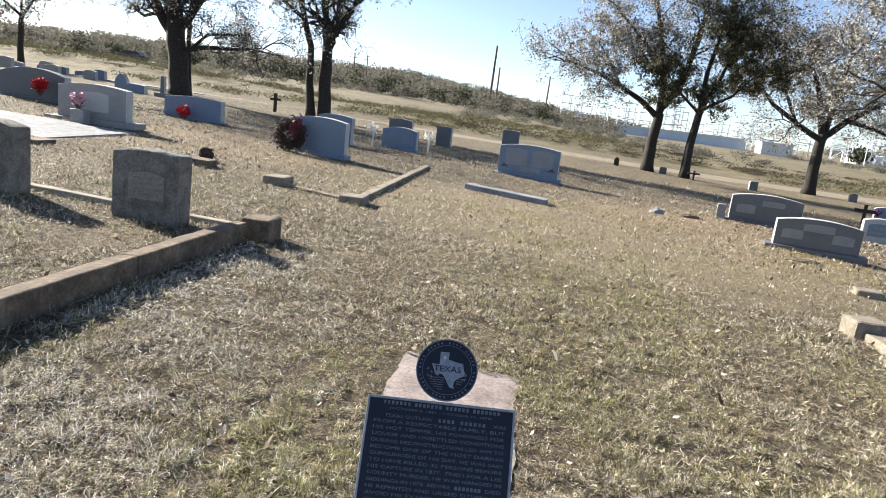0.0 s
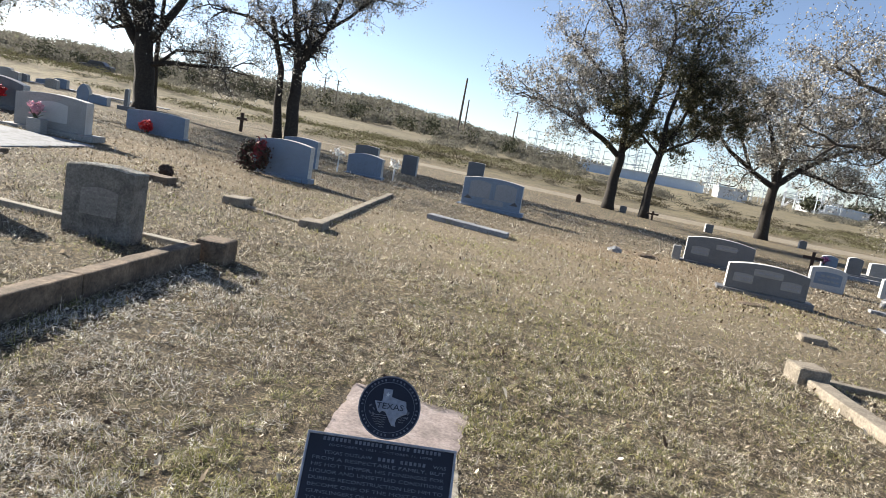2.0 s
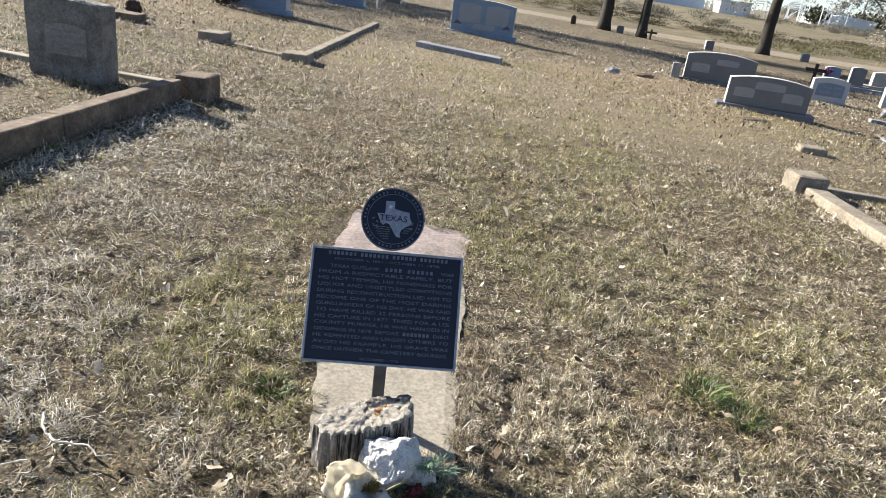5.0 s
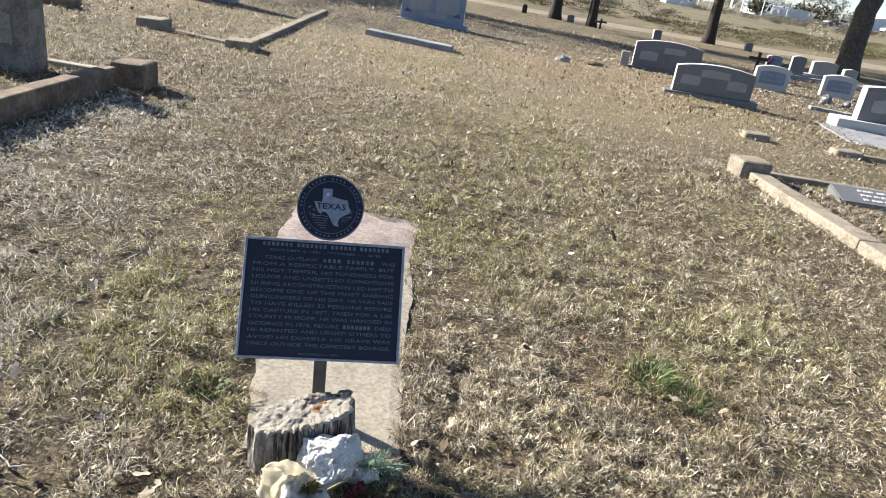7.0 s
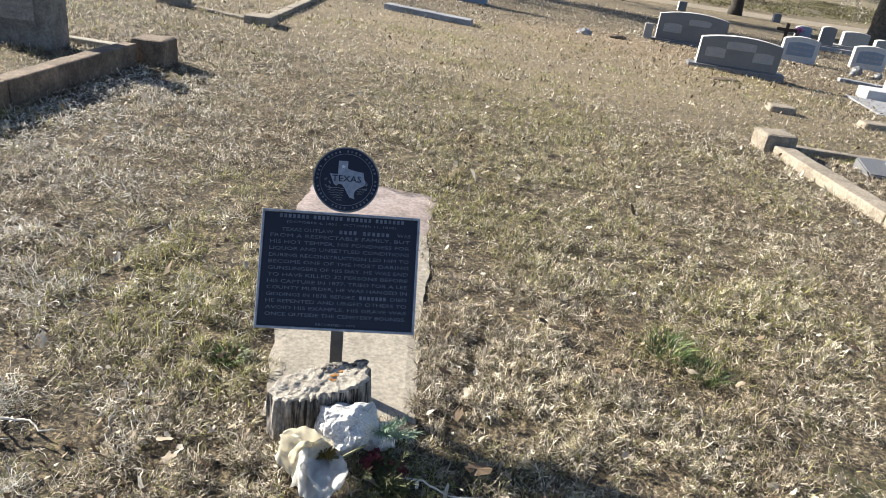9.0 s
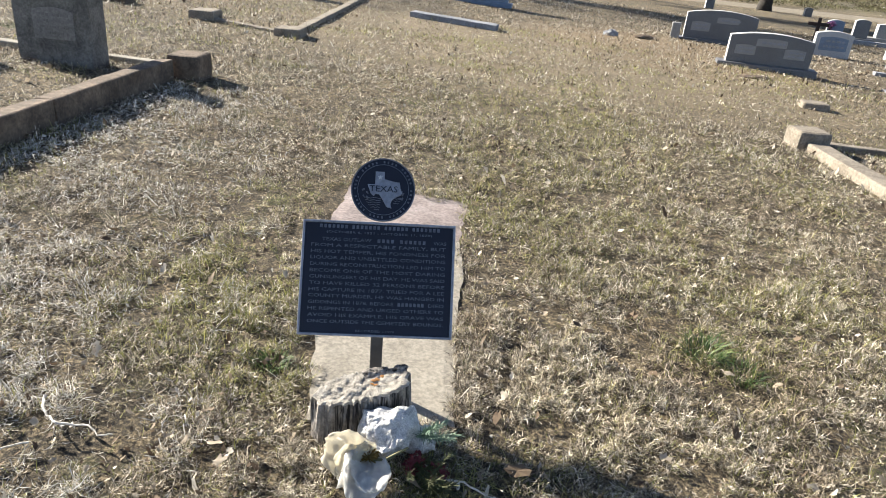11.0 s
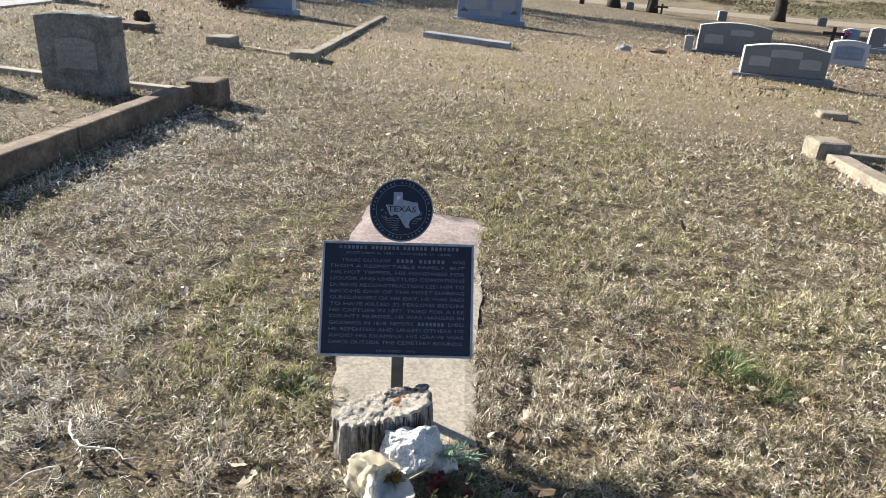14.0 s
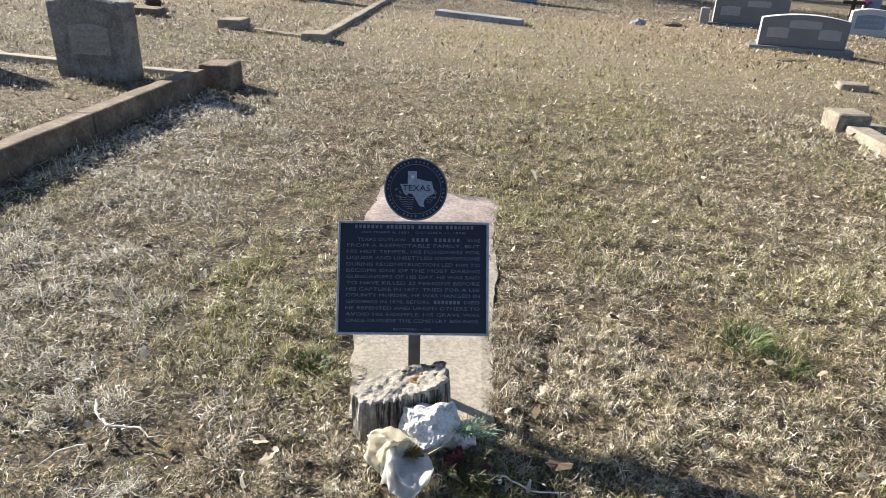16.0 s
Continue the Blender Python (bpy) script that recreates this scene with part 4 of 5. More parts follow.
def ledger():
    t = thing("ledger_stone", spot(4.87, 5.1, -14, 0), "low slanted grey granite ledger stone with pale letters", "gravestone")
    w, d = 0.95, 0.32
    bm = bmesh.new()
    vs = [bm.verts.new(p) for p in ((-w / 2, -d / 2, -0.05), (w / 2, -d / 2, -0.05), (w / 2, d / 2, -0.05), (-w / 2, d / 2, -0.05), (-w / 2, -d / 2, 0.05), (w / 2, -d / 2, 0.05), (w / 2, d / 2, 0.11), (-w / 2, d / 2, 0.11))]
    for q in ((0, 1, 2, 3), (4, 5, 6, 7), (0, 1, 5, 4), (1, 2, 6, 5), (2, 3, 7, 6), (3, 0, 4, 7)):
        bm.faces.new([vs[i] for i in q])
    bmesh.ops.recalc_face_normals(bm, faces=bm.faces)
    bmesh.ops.bevel(bm, geom=list(bm.edges), offset=0.01, segments=2, affect="EDGES")
    part("slant_block", bm, DARK_GRANITE, t)
    rnd = random.Random(3)
    slope = math.degrees(math.atan2(0.06, d))
    for r in range(3):
        x = -0.25
        for i in range(9):
            wd = rnd.uniform(0.03, 0.055)
            yy = 0.08 - 0.08 * r
            o = part("lettering", box(bmesh.new(), 0, 0, 0, wd * 0.75, 0.035, 0.006), PALE_GRANITE, t)
            o.matrix_basis = pose(x + rnd.uniform(-0.005, 0.005), yy, 0.08 + yy * 0.06 / d + 0.002, slope, 0, 0)
            x += wd + 0.012


ledger()

silk_flowers(-6.15, 16.3, land(-6.15, 16.3), 0.19, RED, "bright red silk flowers before a granite stone", 34, 3)
silk_flowers(-8.5, 14.55, land(-8.5, 14.55) + 0.15, 0.2, RED, "red silk flowers against a dark gravestone", 36, 4)
silk_flowers(-6.17, 11.75, land(-6.17, 11.75) + 0.24, 0.16, PINK, "pink and white silk flowers in a granite vase", 30, 7)
gv = box(bmesh.new(), 0, 0, 0.11, 0.24, 0.22, 0.26, 0.02)
tagged(part("flower_vase", gv, GREY_GRANITE), "square granite flower vase on the pad", "vase").matrix_basis = spot(-6.12, 11.72, -3)
silk_flowers(12.5, 19.05, land(12.5, 19.05) + 0.26, 0.14, PURPLE, "purple silk flowers by a dark wooden cross", 30, 8)
lump("dark_pot", pose(-3.22, 9.7, land(-3.22, 9.7) + 0.09), (0.10, 0.08, 0.09), RUST, "dark round dried wreath behind a concrete block", "wreath", 0.3, 3)


def wreath():
    t = thing("wreath", pose(-2.80, 12.86, land(-2.8, 12.86) + 0.31, 74, 0, -20), "dark dried twig wreath with red ribbon propped on a stone", "wreath")
    rnd = random.Random(21)
    pieces = []
    for i in range(2200):
        a = rnd.uniform(0, 6.2832)
        c = Vector((0.23 * math.cos(a), 0.20 * math.sin(a), 0)) + Vector((rnd.gauss(0, 0.06), rnd.gauss(0, 0.06), rnd.gauss(0, 0.05)))
        d = Vector((-math.sin(a), math.cos(a), 0)) + Vector((rnd.gauss(0, 0.7), rnd.gauss(0, 0.7), rnd.gauss(0, 0.7)))
        d.normalize()
        s = d.cross(Vector((rnd.gauss(0, 1), rnd.gauss(0, 1), rnd.gauss(0, 1)))).normalized() * 0.012
        L = rnd.uniform(0.04, 0.09)
        pieces.append(([c - d * L / 2, c + s, c + d * L / 2, c - s], [(0, 1, 2, 3)]))
    v, f = merge(pieces)
    raw("wreath_ring", v, f, WREATH, t)
    pieces = []
    for i in range(130):
        c = Vector((0.13 + rnd.gauss(0, 0.06), 0.12 + rnd.gauss(0, 0.09), 0.05 + rnd.gauss(0, 0.02)))
        d, s = Vector((rnd.gauss(0, 1), rnd.gauss(0, 1), rnd.gauss(0, 0.4))).normalized() * 0.05, Vector((rnd.gauss(0, 1), rnd.gauss(0, 1), rnd.gauss(0, 0.4))).normalized() * 0.03
        pieces.append(([c - d, c + s, c + d, c - s], [(0, 1, 2, 3)]))
    v, f = merge(pieces)
    tagged(raw("ribbon", v, f, DEEPRED, t, "dark red ribbon"), kind="stuff")


wreath()


def cross(x, y, h, w, yaw, mat, label, r=0.035):
    t = thing("grave_cross", spot(x, y, yaw), label, "cross")
    part("upright", box(bmesh.new(), 0, 0, h / 2 - 0.05, 2 * r, 2 * r, h + 0.1, 0.006), mat, t)
    part("crossbar", box(bmesh.new(), 0, 0, h * 0.68, w, 1.9 * r, 2 * r, 0.006), mat, t)


cross(12.1, 19.0, 0.56, 0.54, -25, RUST, "dark weathered wooden cross among stones", 0.045)
cross(10.9, 29.2, 0.42, 0.5, -10, RUST, "small dark metal cross near an oak", 0.04)
gravestone(12.8, 19.3, -22, 0.42, 0.58, 0.2, BLUE_GRANITE, "upright blue-grey gravestone behind flowers", 0.05)
gravestone(13.8, 19.6, -22, 0.40, 0.52, 0.2, DARK_GRANITE, "upright dark gravestone with stepped foot", 0.05, (0.8, 0.4, 0.15))
gravestone(15.0, 20.0, -22, 0.72, 0.42, 0.3, GREY_GRANITE, "grey gravestone with pale side and small urn", 0.04, (1.3, 0.5, 0.2))
gravestone(16.1, 20.2, -22, 0.40, 0.5, 0.3, GREY_GRANITE, "small grey gravestone beside a larger one", 0.04)
gravestone(13.4, 28.9, -10, 0.34, 0.42, 0.2, DARK_GRANITE, "small dark block gravestone at the lane", 0.02)
gravestone(19.4, 31.6, -10, 0.34, 0.42, 0.2, DARK_GRANITE, "small rounded gravestone near an oak", 0.06)
gravestone(8.0, 31.2, -10, 0.22, 0.42, 0.15, RUST, "small pointed iron marker at the lane", 0.1)
gravestone(10.0, 30.6, -10, 0.3, 0.35, 0.15, DARK_GRANITE, "small dark marker behind an oak trunk", 0.04)
lump("pale_rock", pose(4.3, 12.9, land(4.3, 12.9) + 0.03), (0.14, 0.1, 0.08), WHITE_CONCRETE, "pale broken stone lying in the grass", "rock", 0.3, 2, 3)
lump("pale_rock", pose(5.0, 13.1, land(5, 13.1) + 0.02), (0.2, 0.1, 0.05), KERBSTONE, "flat tan stone in the grass", "rock", 0.3, 2, 3)
lump("pale_rock", pose(5.4, 9.55, land(5.4, 9.55) + 0.01), (0.24, 0.1, 0.035), KERBSTONE, "flat sunken tan stone in thin grass", "rock", 0.2, 2, 3)
vase = box(bmesh.new(), 0, 0, 0.13, 0.17, 0.17, 0.34, 0.015)
roughen(vase, 0.008, 9, 2)
tagged(part("flower_vase", vase, GREY_GRANITE), "small square stone vase at the end of a double gravestone", "vase").matrix_basis = spot(6.02, 14.12, -20)
for vx, vy, r in ((10.2, 13.2, 0.11), (10.55, 13.0, 0.08), (9.9, 12.9, 0.06)):
    lump("small_pot", pose(vx, vy, land(vx, vy) + r * 0.8), (r, r, r), DARK_GRANITE, "small dark stone pot between pale gravestones", "pot", 0.2, 2, 3)
kerb_run([(8.9, 11.9), (10.6, 11.2)], 0.2, 0.06, WHITE_CONCRETE, "broken pale kerb lying among dead leaves", joints=3)
kerb_run([(12.2, 18.9), (18.5, 18.5)], 0.2, 0.12, WHITE_CONCRETE, "pale concrete border round far graves", joints=4)

# ---- trees ----


def quads(centres, sizes, rs, stretch=1.0, flat=0.0, broad=0.5):
    """Small leaf-like quads, each turned its own way, as arrays of vertices and faces."""
    n = len(centres)
    a = rs.normal(size=(n, 3))
    b = rs.normal(size=(n, 3))
    if flat:
        a[:, 2] *= 1 - flat
        b[:, 2] *= 1 - flat
    a /= np.linalg.norm(a, axis=1)[:, None]
    b -= a * (a * b).sum(1)[:, None]
    b /= np.linalg.norm(b, axis=1)[:, None]
    c = np.cross(a, b)
    s = np.asarray(sizes)[:, None]
    v = np.stack([centres - a * s * stretch, centres + b * s * broad + c * s * 0.3 * broad, centres + a * s * stretch, centres - b * s * broad + c * s * 0.3 * broad], 1).reshape(-1, 3)
    return v, np.arange(4 * n).reshape(-1, 4)


def fast_mesh(name, verts, faces, mat):
    me = bpy.data.meshes.new(name)
    verts, faces = np.asarray(verts, dtype=np.float32), np.asarray(faces, dtype=np.int32)
    k = faces.shape[1]
    me.vertices.add(len(verts))
    me.vertices.foreach_set("co", verts.ravel())
    me.loops.add(faces.size)
    me.loops.foreach_set("vertex_index", faces.ravel())
    me.polygons.add(len(faces))
    me.polygons.foreach_set("loop_start", np.arange(0, faces.size, k, dtype=np.int32))
    me.update(calc_edges=True)
    me.materials.append(mat)
    return me


def tree(x, y, limbs, label, seed, leafmat=None, leaves=9000, leaf=0.055, levels=5, trunk_sides=12, spread=0.62, bark=None, droop=0.0):
    """limbs: a list of (path, base radius, tip radius); each bears branches, twigs and leaves. The first is the trunk."""
    rnd = random.Random(seed)
    rs = np.random.RandomState(seed)
    t = thing("oak_tree", spot(x, y), label, "tree")
    wood, tips = [], []

    def grow(p, d, length, r, level):
        last = level >= levels
        pts, rad = [Vector(p)], [r]
        n = 2 if last else 4
        for i in range(n):
            d = (d + Vector((rnd.gauss(0, 0.40), rnd.gauss(0, 0.40), rnd.gauss(0.05 - droop, 0.34)))).normalized()
            pts.append(pts[-1] + d * length / n)
            rad.append(r * (1 - 0.62 * (i + 1) / n))
        if last:
            wood.append(tube_rings(pts, rad, 3))
            tips.extend((q, length) for q in pts[1:])
            return
        wood.append(tube_rings(pts, rad, 6 if level < 3 else 3))
        if level >= levels - 1:
            tips.extend((q, length) for q in pts[2:])
        for i in range(4):
            u = rnd.uniform(0.25, 1.0) if i else 1.0
            j = min(n, max(1, round(u * n)))
            side = Vector((rnd.gauss(0, 1), rnd.gauss(0, 1), rnd.gauss(0.0, 0.75))).normalized()
            nd = (d * (1 - spread) + side * spread).normalized()
            grow(pts[j], nd, length * rnd.uniform(0.5, 0.78), max(0.007, rad[j] * 0.70), level + 1)

    for li, (path, r0, r1) in enumerate(limbs):
        pts = [Vector(p) for p in path]
        fine = []
        for a, b in zip(pts, pts[1:]):
            for k in range(4):
                q = a.lerp(b, k / 4)
                fine.append(q + 0.22 * r0 * noise.noise_vector(q * 1.3 + Vector((seed, 0, 0))) * (0 if not fine else 1))
        fine.append(pts[-1])
        m = len(fine) - 1
        rad = [r0 + (r1 - r0) * i / m for i in range(m + 1)]
        if li == 0:
            rad[0] *= 1.35
            rad[1] *= 1.08
            fine[0] = fine[0] - Vector((0, 0, 0.15))
        body = tube_rings(fine, rad, trunk_sides)
        raw("trunk" if li == 0 else "limb", *body, bark or BARK, t, smooth=True)
        total = sum((b - a).length for a, b in zip(pts, pts[1:]))
        d = (fine[-1] - fine[-2]).normalized()
        for i in range(3 if li or len(limbs) < 2 else 0):
            side = Vector((rnd.gauss(0, 1), rnd.gauss(0, 1), rnd.gauss(0.1, 0.6))).normalized()
            grow(fine[-1], (d + side * 0.6).normalized(), total * rnd.uniform(0.30, 0.45) + 0.5, r1, 2)
        if li and pts[0].z > 0.5:
            for i in range(6):
                j = rnd.randint(m // 3, m)
                side = Vector((rnd.gauss(0, 1), rnd.gauss(0, 1), rnd.gauss(0.2, 0.6))).normalized()
                grow(fine[j], (d * 0.4 + side).normalized(), total * rnd.uniform(0.2, 0.34) + 0.4, max(0.02, rad[j] * 0.45), 2)
    v, f = merge(wood)
    tagged(raw("branchwork", v, f, bark or BARK, t), kind="stuff")
    if leaves:
        pick = rs.randint(0, len(tips), leaves)
        c = np.array([tips[i][0][:] for i in pick])
        L = np.array([tips[i][1] for i in pick])
        c = c + rs.normal(size=c.shape) * (0.03 + 0.11 * L)[:, None]
        v, f = quads(c, leaf * rs.uniform(0.6, 1.35, leaves), rs)
        ob = new("foliage", fast_mesh("foliage", v, f, leafmat or OAKLEAF))
        ob.parent = t
        tagged(ob, kind="stuff")
    return t


OAK = "post oak with dark trunk and sparse pale dry leaves"
# the big oak and its thin neighbour on the rising side
tree(-10.83, 27.7, [
    ([(0, 0, 0), (-0.10, 0, 1.2), (-0.20, 0, 2.2), (-0.25, 0, 2.9)], 0.41, 0.33),
    ([(-0.2, 0, 2.2), (-0.95, 0.2, 3.1), (-1.55, 0.1, 4.5), (-2.7, 0, 5.6)], 0.23, 0.10),
    ([(-1.5, 0.1, 4.4), (-2.4, -0.2, 4.5), (-3.4, -0.4, 4.9), (-4.8, -0.6, 4.6)], 0.11, 0.04),
    ([(-0.24, 0, 2.7), (-0.75, 0.2, 3.9), (-1.6, 0.2, 6.0)], 0.26, 0.12),
    ([(-0.25, 0, 2.8), (-0.25, 0.2, 4.2), (-0.35, 0.2, 6.6)], 0.27, 0.12),
    ([(-0.1, 0, 2.6), (0.65, -0.1, 3.6), (1.6, 0, 5.2), (3.0, 0.1, 6.0)], 0.19, 0.08),
    ([(0.1, -0.1, 1.8), (1.1, -0.3, 2.0), (2.2, -0.4, 2.05), (3.0, -0.5, 2.15)], 0.11, 0.04),
    ([(0.5, -0.2, 1.9), (1.1, -0.2, 2.5), (2.2, -0.2, 2.6)], 0.08, 0.03),
], "massive post oak with dark forked trunk and bare spreading limbs", 5, leaves=9000, leaf=0.05)
tree(-11.1, 29.3, [
    ([(0, 0, 0), (-0.05, 0, 2.5), (0.05, 0, 5.0)], 0.12, 0.07),
    ([(0.05, 0, 4.5), (0.3, 0, 6.0)], 0.06, 0.03),
], "slender dark young oak beside a massive one", 6, leaves=1500, leaf=0.06, levels=4)
tree(-5.35, 28.4, [
    ([(-0.28, 0, 0), (-0.42, 0, 1.4), (-0.50, 0.1, 2.8), (-1.1, 0.1, 4.8)], 0.19, 0.10),
    ([(0.28, 0, -0.1), (0.20, 0, 1.6), (0.20, 0, 3.0)], 0.29, 0.20),
    ([(0.20, 0, 2.9), (-0.05, 0.1, 4.4), (-0.5, 0.1, 6.4)], 0.18, 0.08),
    ([(0.24, 0, 2.9), (0.75, 0, 3.9), (1.3, 0.1, 5.0), (1.7, 0.1, 6.4)], 0.18, 0.07),
    ([(0.55, 0, 3.6), (0.50, 0, 4.6), (0.65, 0, 6.4)], 0.09, 0.04),
    ([(-0.75, 0.1, 3.8), (-1.85, 0.1, 4.6), (-2.85, 0, 4.7)], 0.09, 0.04),
    ([(1.1, 0, 4.6), (1.95, -0.2, 5.2), (2.75, -0.2, 6)], 0.08, 0.04),
], "twin-stemmed oak with thin leaves behind the gravestones", 9, leaves=15000, leaf=0.048)
# the row of oaks on the falling side
tree(9.36, 30.9, [
    ([(0, 0, 0), (0, 0, 1.3), (0.1, 0, 2.6)], 0.27, 0.21),
    ([(0.09, 0, 2.4), (-0.8, 0.1, 3.1), (-1.9, 0, 3.6), (-2.9, -0.1, 4.0), (-3.6, -0.1, 4.2)], 0.14, 0.05),
    ([(0.1, 0, 2.6), (0.05, 0, 4.2), (-0.4, 0.1, 6), (-0.9, 0.1, 7.6)], 0.17, 0.07),
    ([(0, 0, 4.2), (-1.1, 0, 5.6), (-2.5, 0, 6.8)], 0.09, 0.04),
    ([(0.1, 0, 2.6), (0.9, 0, 4.2), (1.3, 0.1, 6.2), (1.5, 0.2, 8)], 0.17, 0.07),
    ([(-1.8, 0, 3.55), (-2.5, 0.2, 4.7), (-3.0, 0.2, 5.3)], 0.07, 0.03),
], OAK, 12, leaves=27000, leaf=0.05)
tree(10.75, 29.9, [
    ([(0, 0, 0), (-0.03, 0, 1.4), (0.15, 0, 3)], 0.21, 0.15),
    ([(0.15, 0, 3), (0.7, 0, 4.2), (1.1, 0, 5.6)], 0.12, 0.05),
    ([(0.12, 0, 2.9), (0.2, 0.1, 4.6), (0.5, 0.1, 6.6), (0.9, 0.1, 8.2)], 0.12, 0.05),
    ([(0.15, 0, 2.8), (-0.9, -0.2, 3.6), (-1.5, -0.2, 4.2)], 0.07, 0.03),
    ([(0.2, 0, 3), (1.3, -0.2, 3.7), (2.1, -0.2, 4.6)], 0.08, 0.03),
], "leaning live oak with dense dark green leaves", 17, DARKLEAF, leaves=36000, leaf=0.055)
tree(17.8, 32.6, [
    ([(0, 0, 0), (-0.05, 0, 1.3), (0.1, 0, 2.9)], 0.29, 0.22),
    ([(0.11, 0, 2.6), (-1.15, 0.1, 3.2), (-2.55, 0, 4), (-3.95, 0, 5.2)], 0.15, 0.06),
    ([(0.07, 0, 2.8), (-0.35, 0, 4.3), (-1.15, 0, 6)], 0.17, 0.07),
    ([(0.12, 0, 2.8), (0.35, 0.1, 4.4), (0.65, 0.1, 6.6)], 0.17, 0.07),
    ([(0.17, 0, 2.8), (1.15, 0, 3.7), (2.45, -0.1, 4.6), (3.85, -0.1, 5.2)], 0.17, 0.07),
    ([(1.05, 0, 3.6), (2.35, 0, 3.4), (3.65, 0, 3), (4.65, 0, 3.1)], 0.09, 0.04),
    ([(-1.35, 0, 3.3), (-2.35, -0.2, 4.9), (-3.15, -0.2, 6.2)], 0.09, 0.04),
    ([(1.85, 0, 4.2), (2.65, 0, 5.6), (3.45, 0, 6.6)], 0.08, 0.04),
], "broad post oak with low limbs and pale shining leaves", 23, leaves=46000, leaf=0.052)
tree(18.95, 24.0, [
    ([(0, 0, 0), (-0.07, 0, 1.5), (0.1, 0, 3.2), (0.6, 0, 4.6)], 0.43, 0.30),
    ([(0.1, 0, 3.6), (-1.3, 0.1, 4.2), (-2.5, 0, 4.5), (-3.9, 0, 4.4)], 0.14, 0.05),
    ([(0.5, 0, 4.4), (-0.5, 0, 5.4), (-1.9, 0, 6.3), (-3.5, 0, 6.6)], 0.17, 0.06),
    ([(0.6, 0, 4.5), (0.3, 0, 6), (-0.5, 0, 7.6)], 0.18, 0.08),
    ([(0.6, 0, 4.5), (1.9, 0, 5.8), (3.1, 0, 7)], 0.2, 0.08),
], "thick leaning oak with lichened bark and pale leaves", 31, leaves=24000, leaf=0.052, bark=rough_stone("pale_oak_bark", (0.15, 0.13, 0.11), (0.08, 0.068, 0.055), (0.025, 0.02, 0.016), 10, 1.0))
tree(-22.5, 36.0, [
    ([(0, 0, 0), (0, 0, 1.4), (0.1, 0, 2.6)], 0.16, 0.12),
    ([(0.1, 0, 2.5), (-1.0, 0, 3.3), (-2.2, 0, 3.8)], 0.08, 0.03),
    ([(0.1, 0, 2.5), (0.9, 0, 3.6), (2.0, 0, 4.0)], 0.08, 0.03),
    ([(0.1, 0, 2.5), (0.1, 0, 4.2)], 0.08, 0.04),
], "small bare oak at the edge of the graves", 41, leaves=5000, leaf=0.07, levels=4)
tree(-19.5, 24.0, [
    ([(0, 0, 0), (0, 0, 2.5), (0, 0, 4.6)], 0.3, 0.22),
    ([(0, 0, 4.3), (2.0, 0, 5.2), (4.2, 0, 5.0), (6.0, 0, 4.8)], 0.14, 0.05),
    ([(0, 0, 4.5), (1.5, 0, 6.0), (3.5, 0, 6.6), (5.5, 0, 6.2)], 0.14, 0.05),
    ([(0, 0, 4.5), (-1.5, 0, 6.5)], 0.15, 0.06),
], "oak whose thin bare branches hang over the graves", 43, leaves=9000, leaf=0.045)

# ---- scrub, woods and field ----


def bushes(name, spots, mat, label, category, seed, per=60, leaf=0.25, stretch=1.3, broad=0.5):
    """Many bushes of small twig-like quads, one object of stuff. spots: rows of x, y, radius, height."""
    rs = np.random.RandomState(seed)
    cs, ss = [], []
    for x, y, r, h in spots:
        n = per
        d = rs.normal(size=(n, 3))
        d /= np.linalg.norm(d, axis=1)[:, None]
        d *= rs.uniform(0.15, 1.0, n)[:, None] ** 0.8
        z0 = land(x, y)
        c = np.stack([x + d[:, 0] * r, y + d[:, 1] * r, z0 + h * 0.5 + d[:, 2] * h * 0.5], 1)
        cs.append(c)
        ss.append(np.full(n, leaf) * rs.uniform(0.5, 1.4, n) * (r ** 0.5))
    v, f = quads(np.concatenate(cs), np.concatenate(ss), rs, stretch, 0.0, broad)
    ob = new(name, fast_mesh(name, v, f, mat))
    return tagged(ob, label, category, kind="stuff")


def sow(seed, n, box4, keep=None):
    r = random.Random(seed)
    out = []
    while len(out) < n:
        x, y = r.uniform(box4[0], box4[1]), r.uniform(box4[2], box4[3])
        if keep is None or keep(x, y, r):
            out.append((x, y, r))
    return out


bushes("bank_scrub", [(x, y, r.uniform(0.6, 1.7), r.uniform(0.2, 0.6)) for x, y, r in sow(3, 620, (-60, 75, 40, 62), lambda x, y, r: noise.noise(Vector((x * 0.06, y * 0.12, 2))) > -0.12 + 0.3 * smooth(0, 14, x))], TUSSOCK, "tangled dry tussocks and brambles on a bank", "scrub", 3, 160, 0.055, 1.3, 0.35)
bushes("ledge_scrub", [(x, 45.5 + 15 * (i % 2) + 0.05 * x + 2.2 * noise.noise(Vector((x * 0.12, i % 2, 0))) + r.uniform(-0.9, 0.9), r.uniform(0.5, 1.3), r.uniform(0.25, 0.6)) for i, (x, y, r) in enumerate(sow(4, 260, (0, 70, 0, 1)))], CEDAR_DRY, "dark weeds along the eroded ledges of a bank", "scrub", 4, 130, 0.055, 1.3, 0.4)
bushes("field_scrub", [(x, y, r.uniform(0.8, 2.0), r.uniform(0.5, 1.3)) for x, y, r in sow(5, 260, (-120, 110, 66, 150), lambda x, y, r: noise.noise(Vector((x * 0.03, y * 0.03, 5))) > 0.12)], SCRUB, "brown weeds scattered over an open field", "scrub", 5, 120, 0.2, 1.5, 0.15)
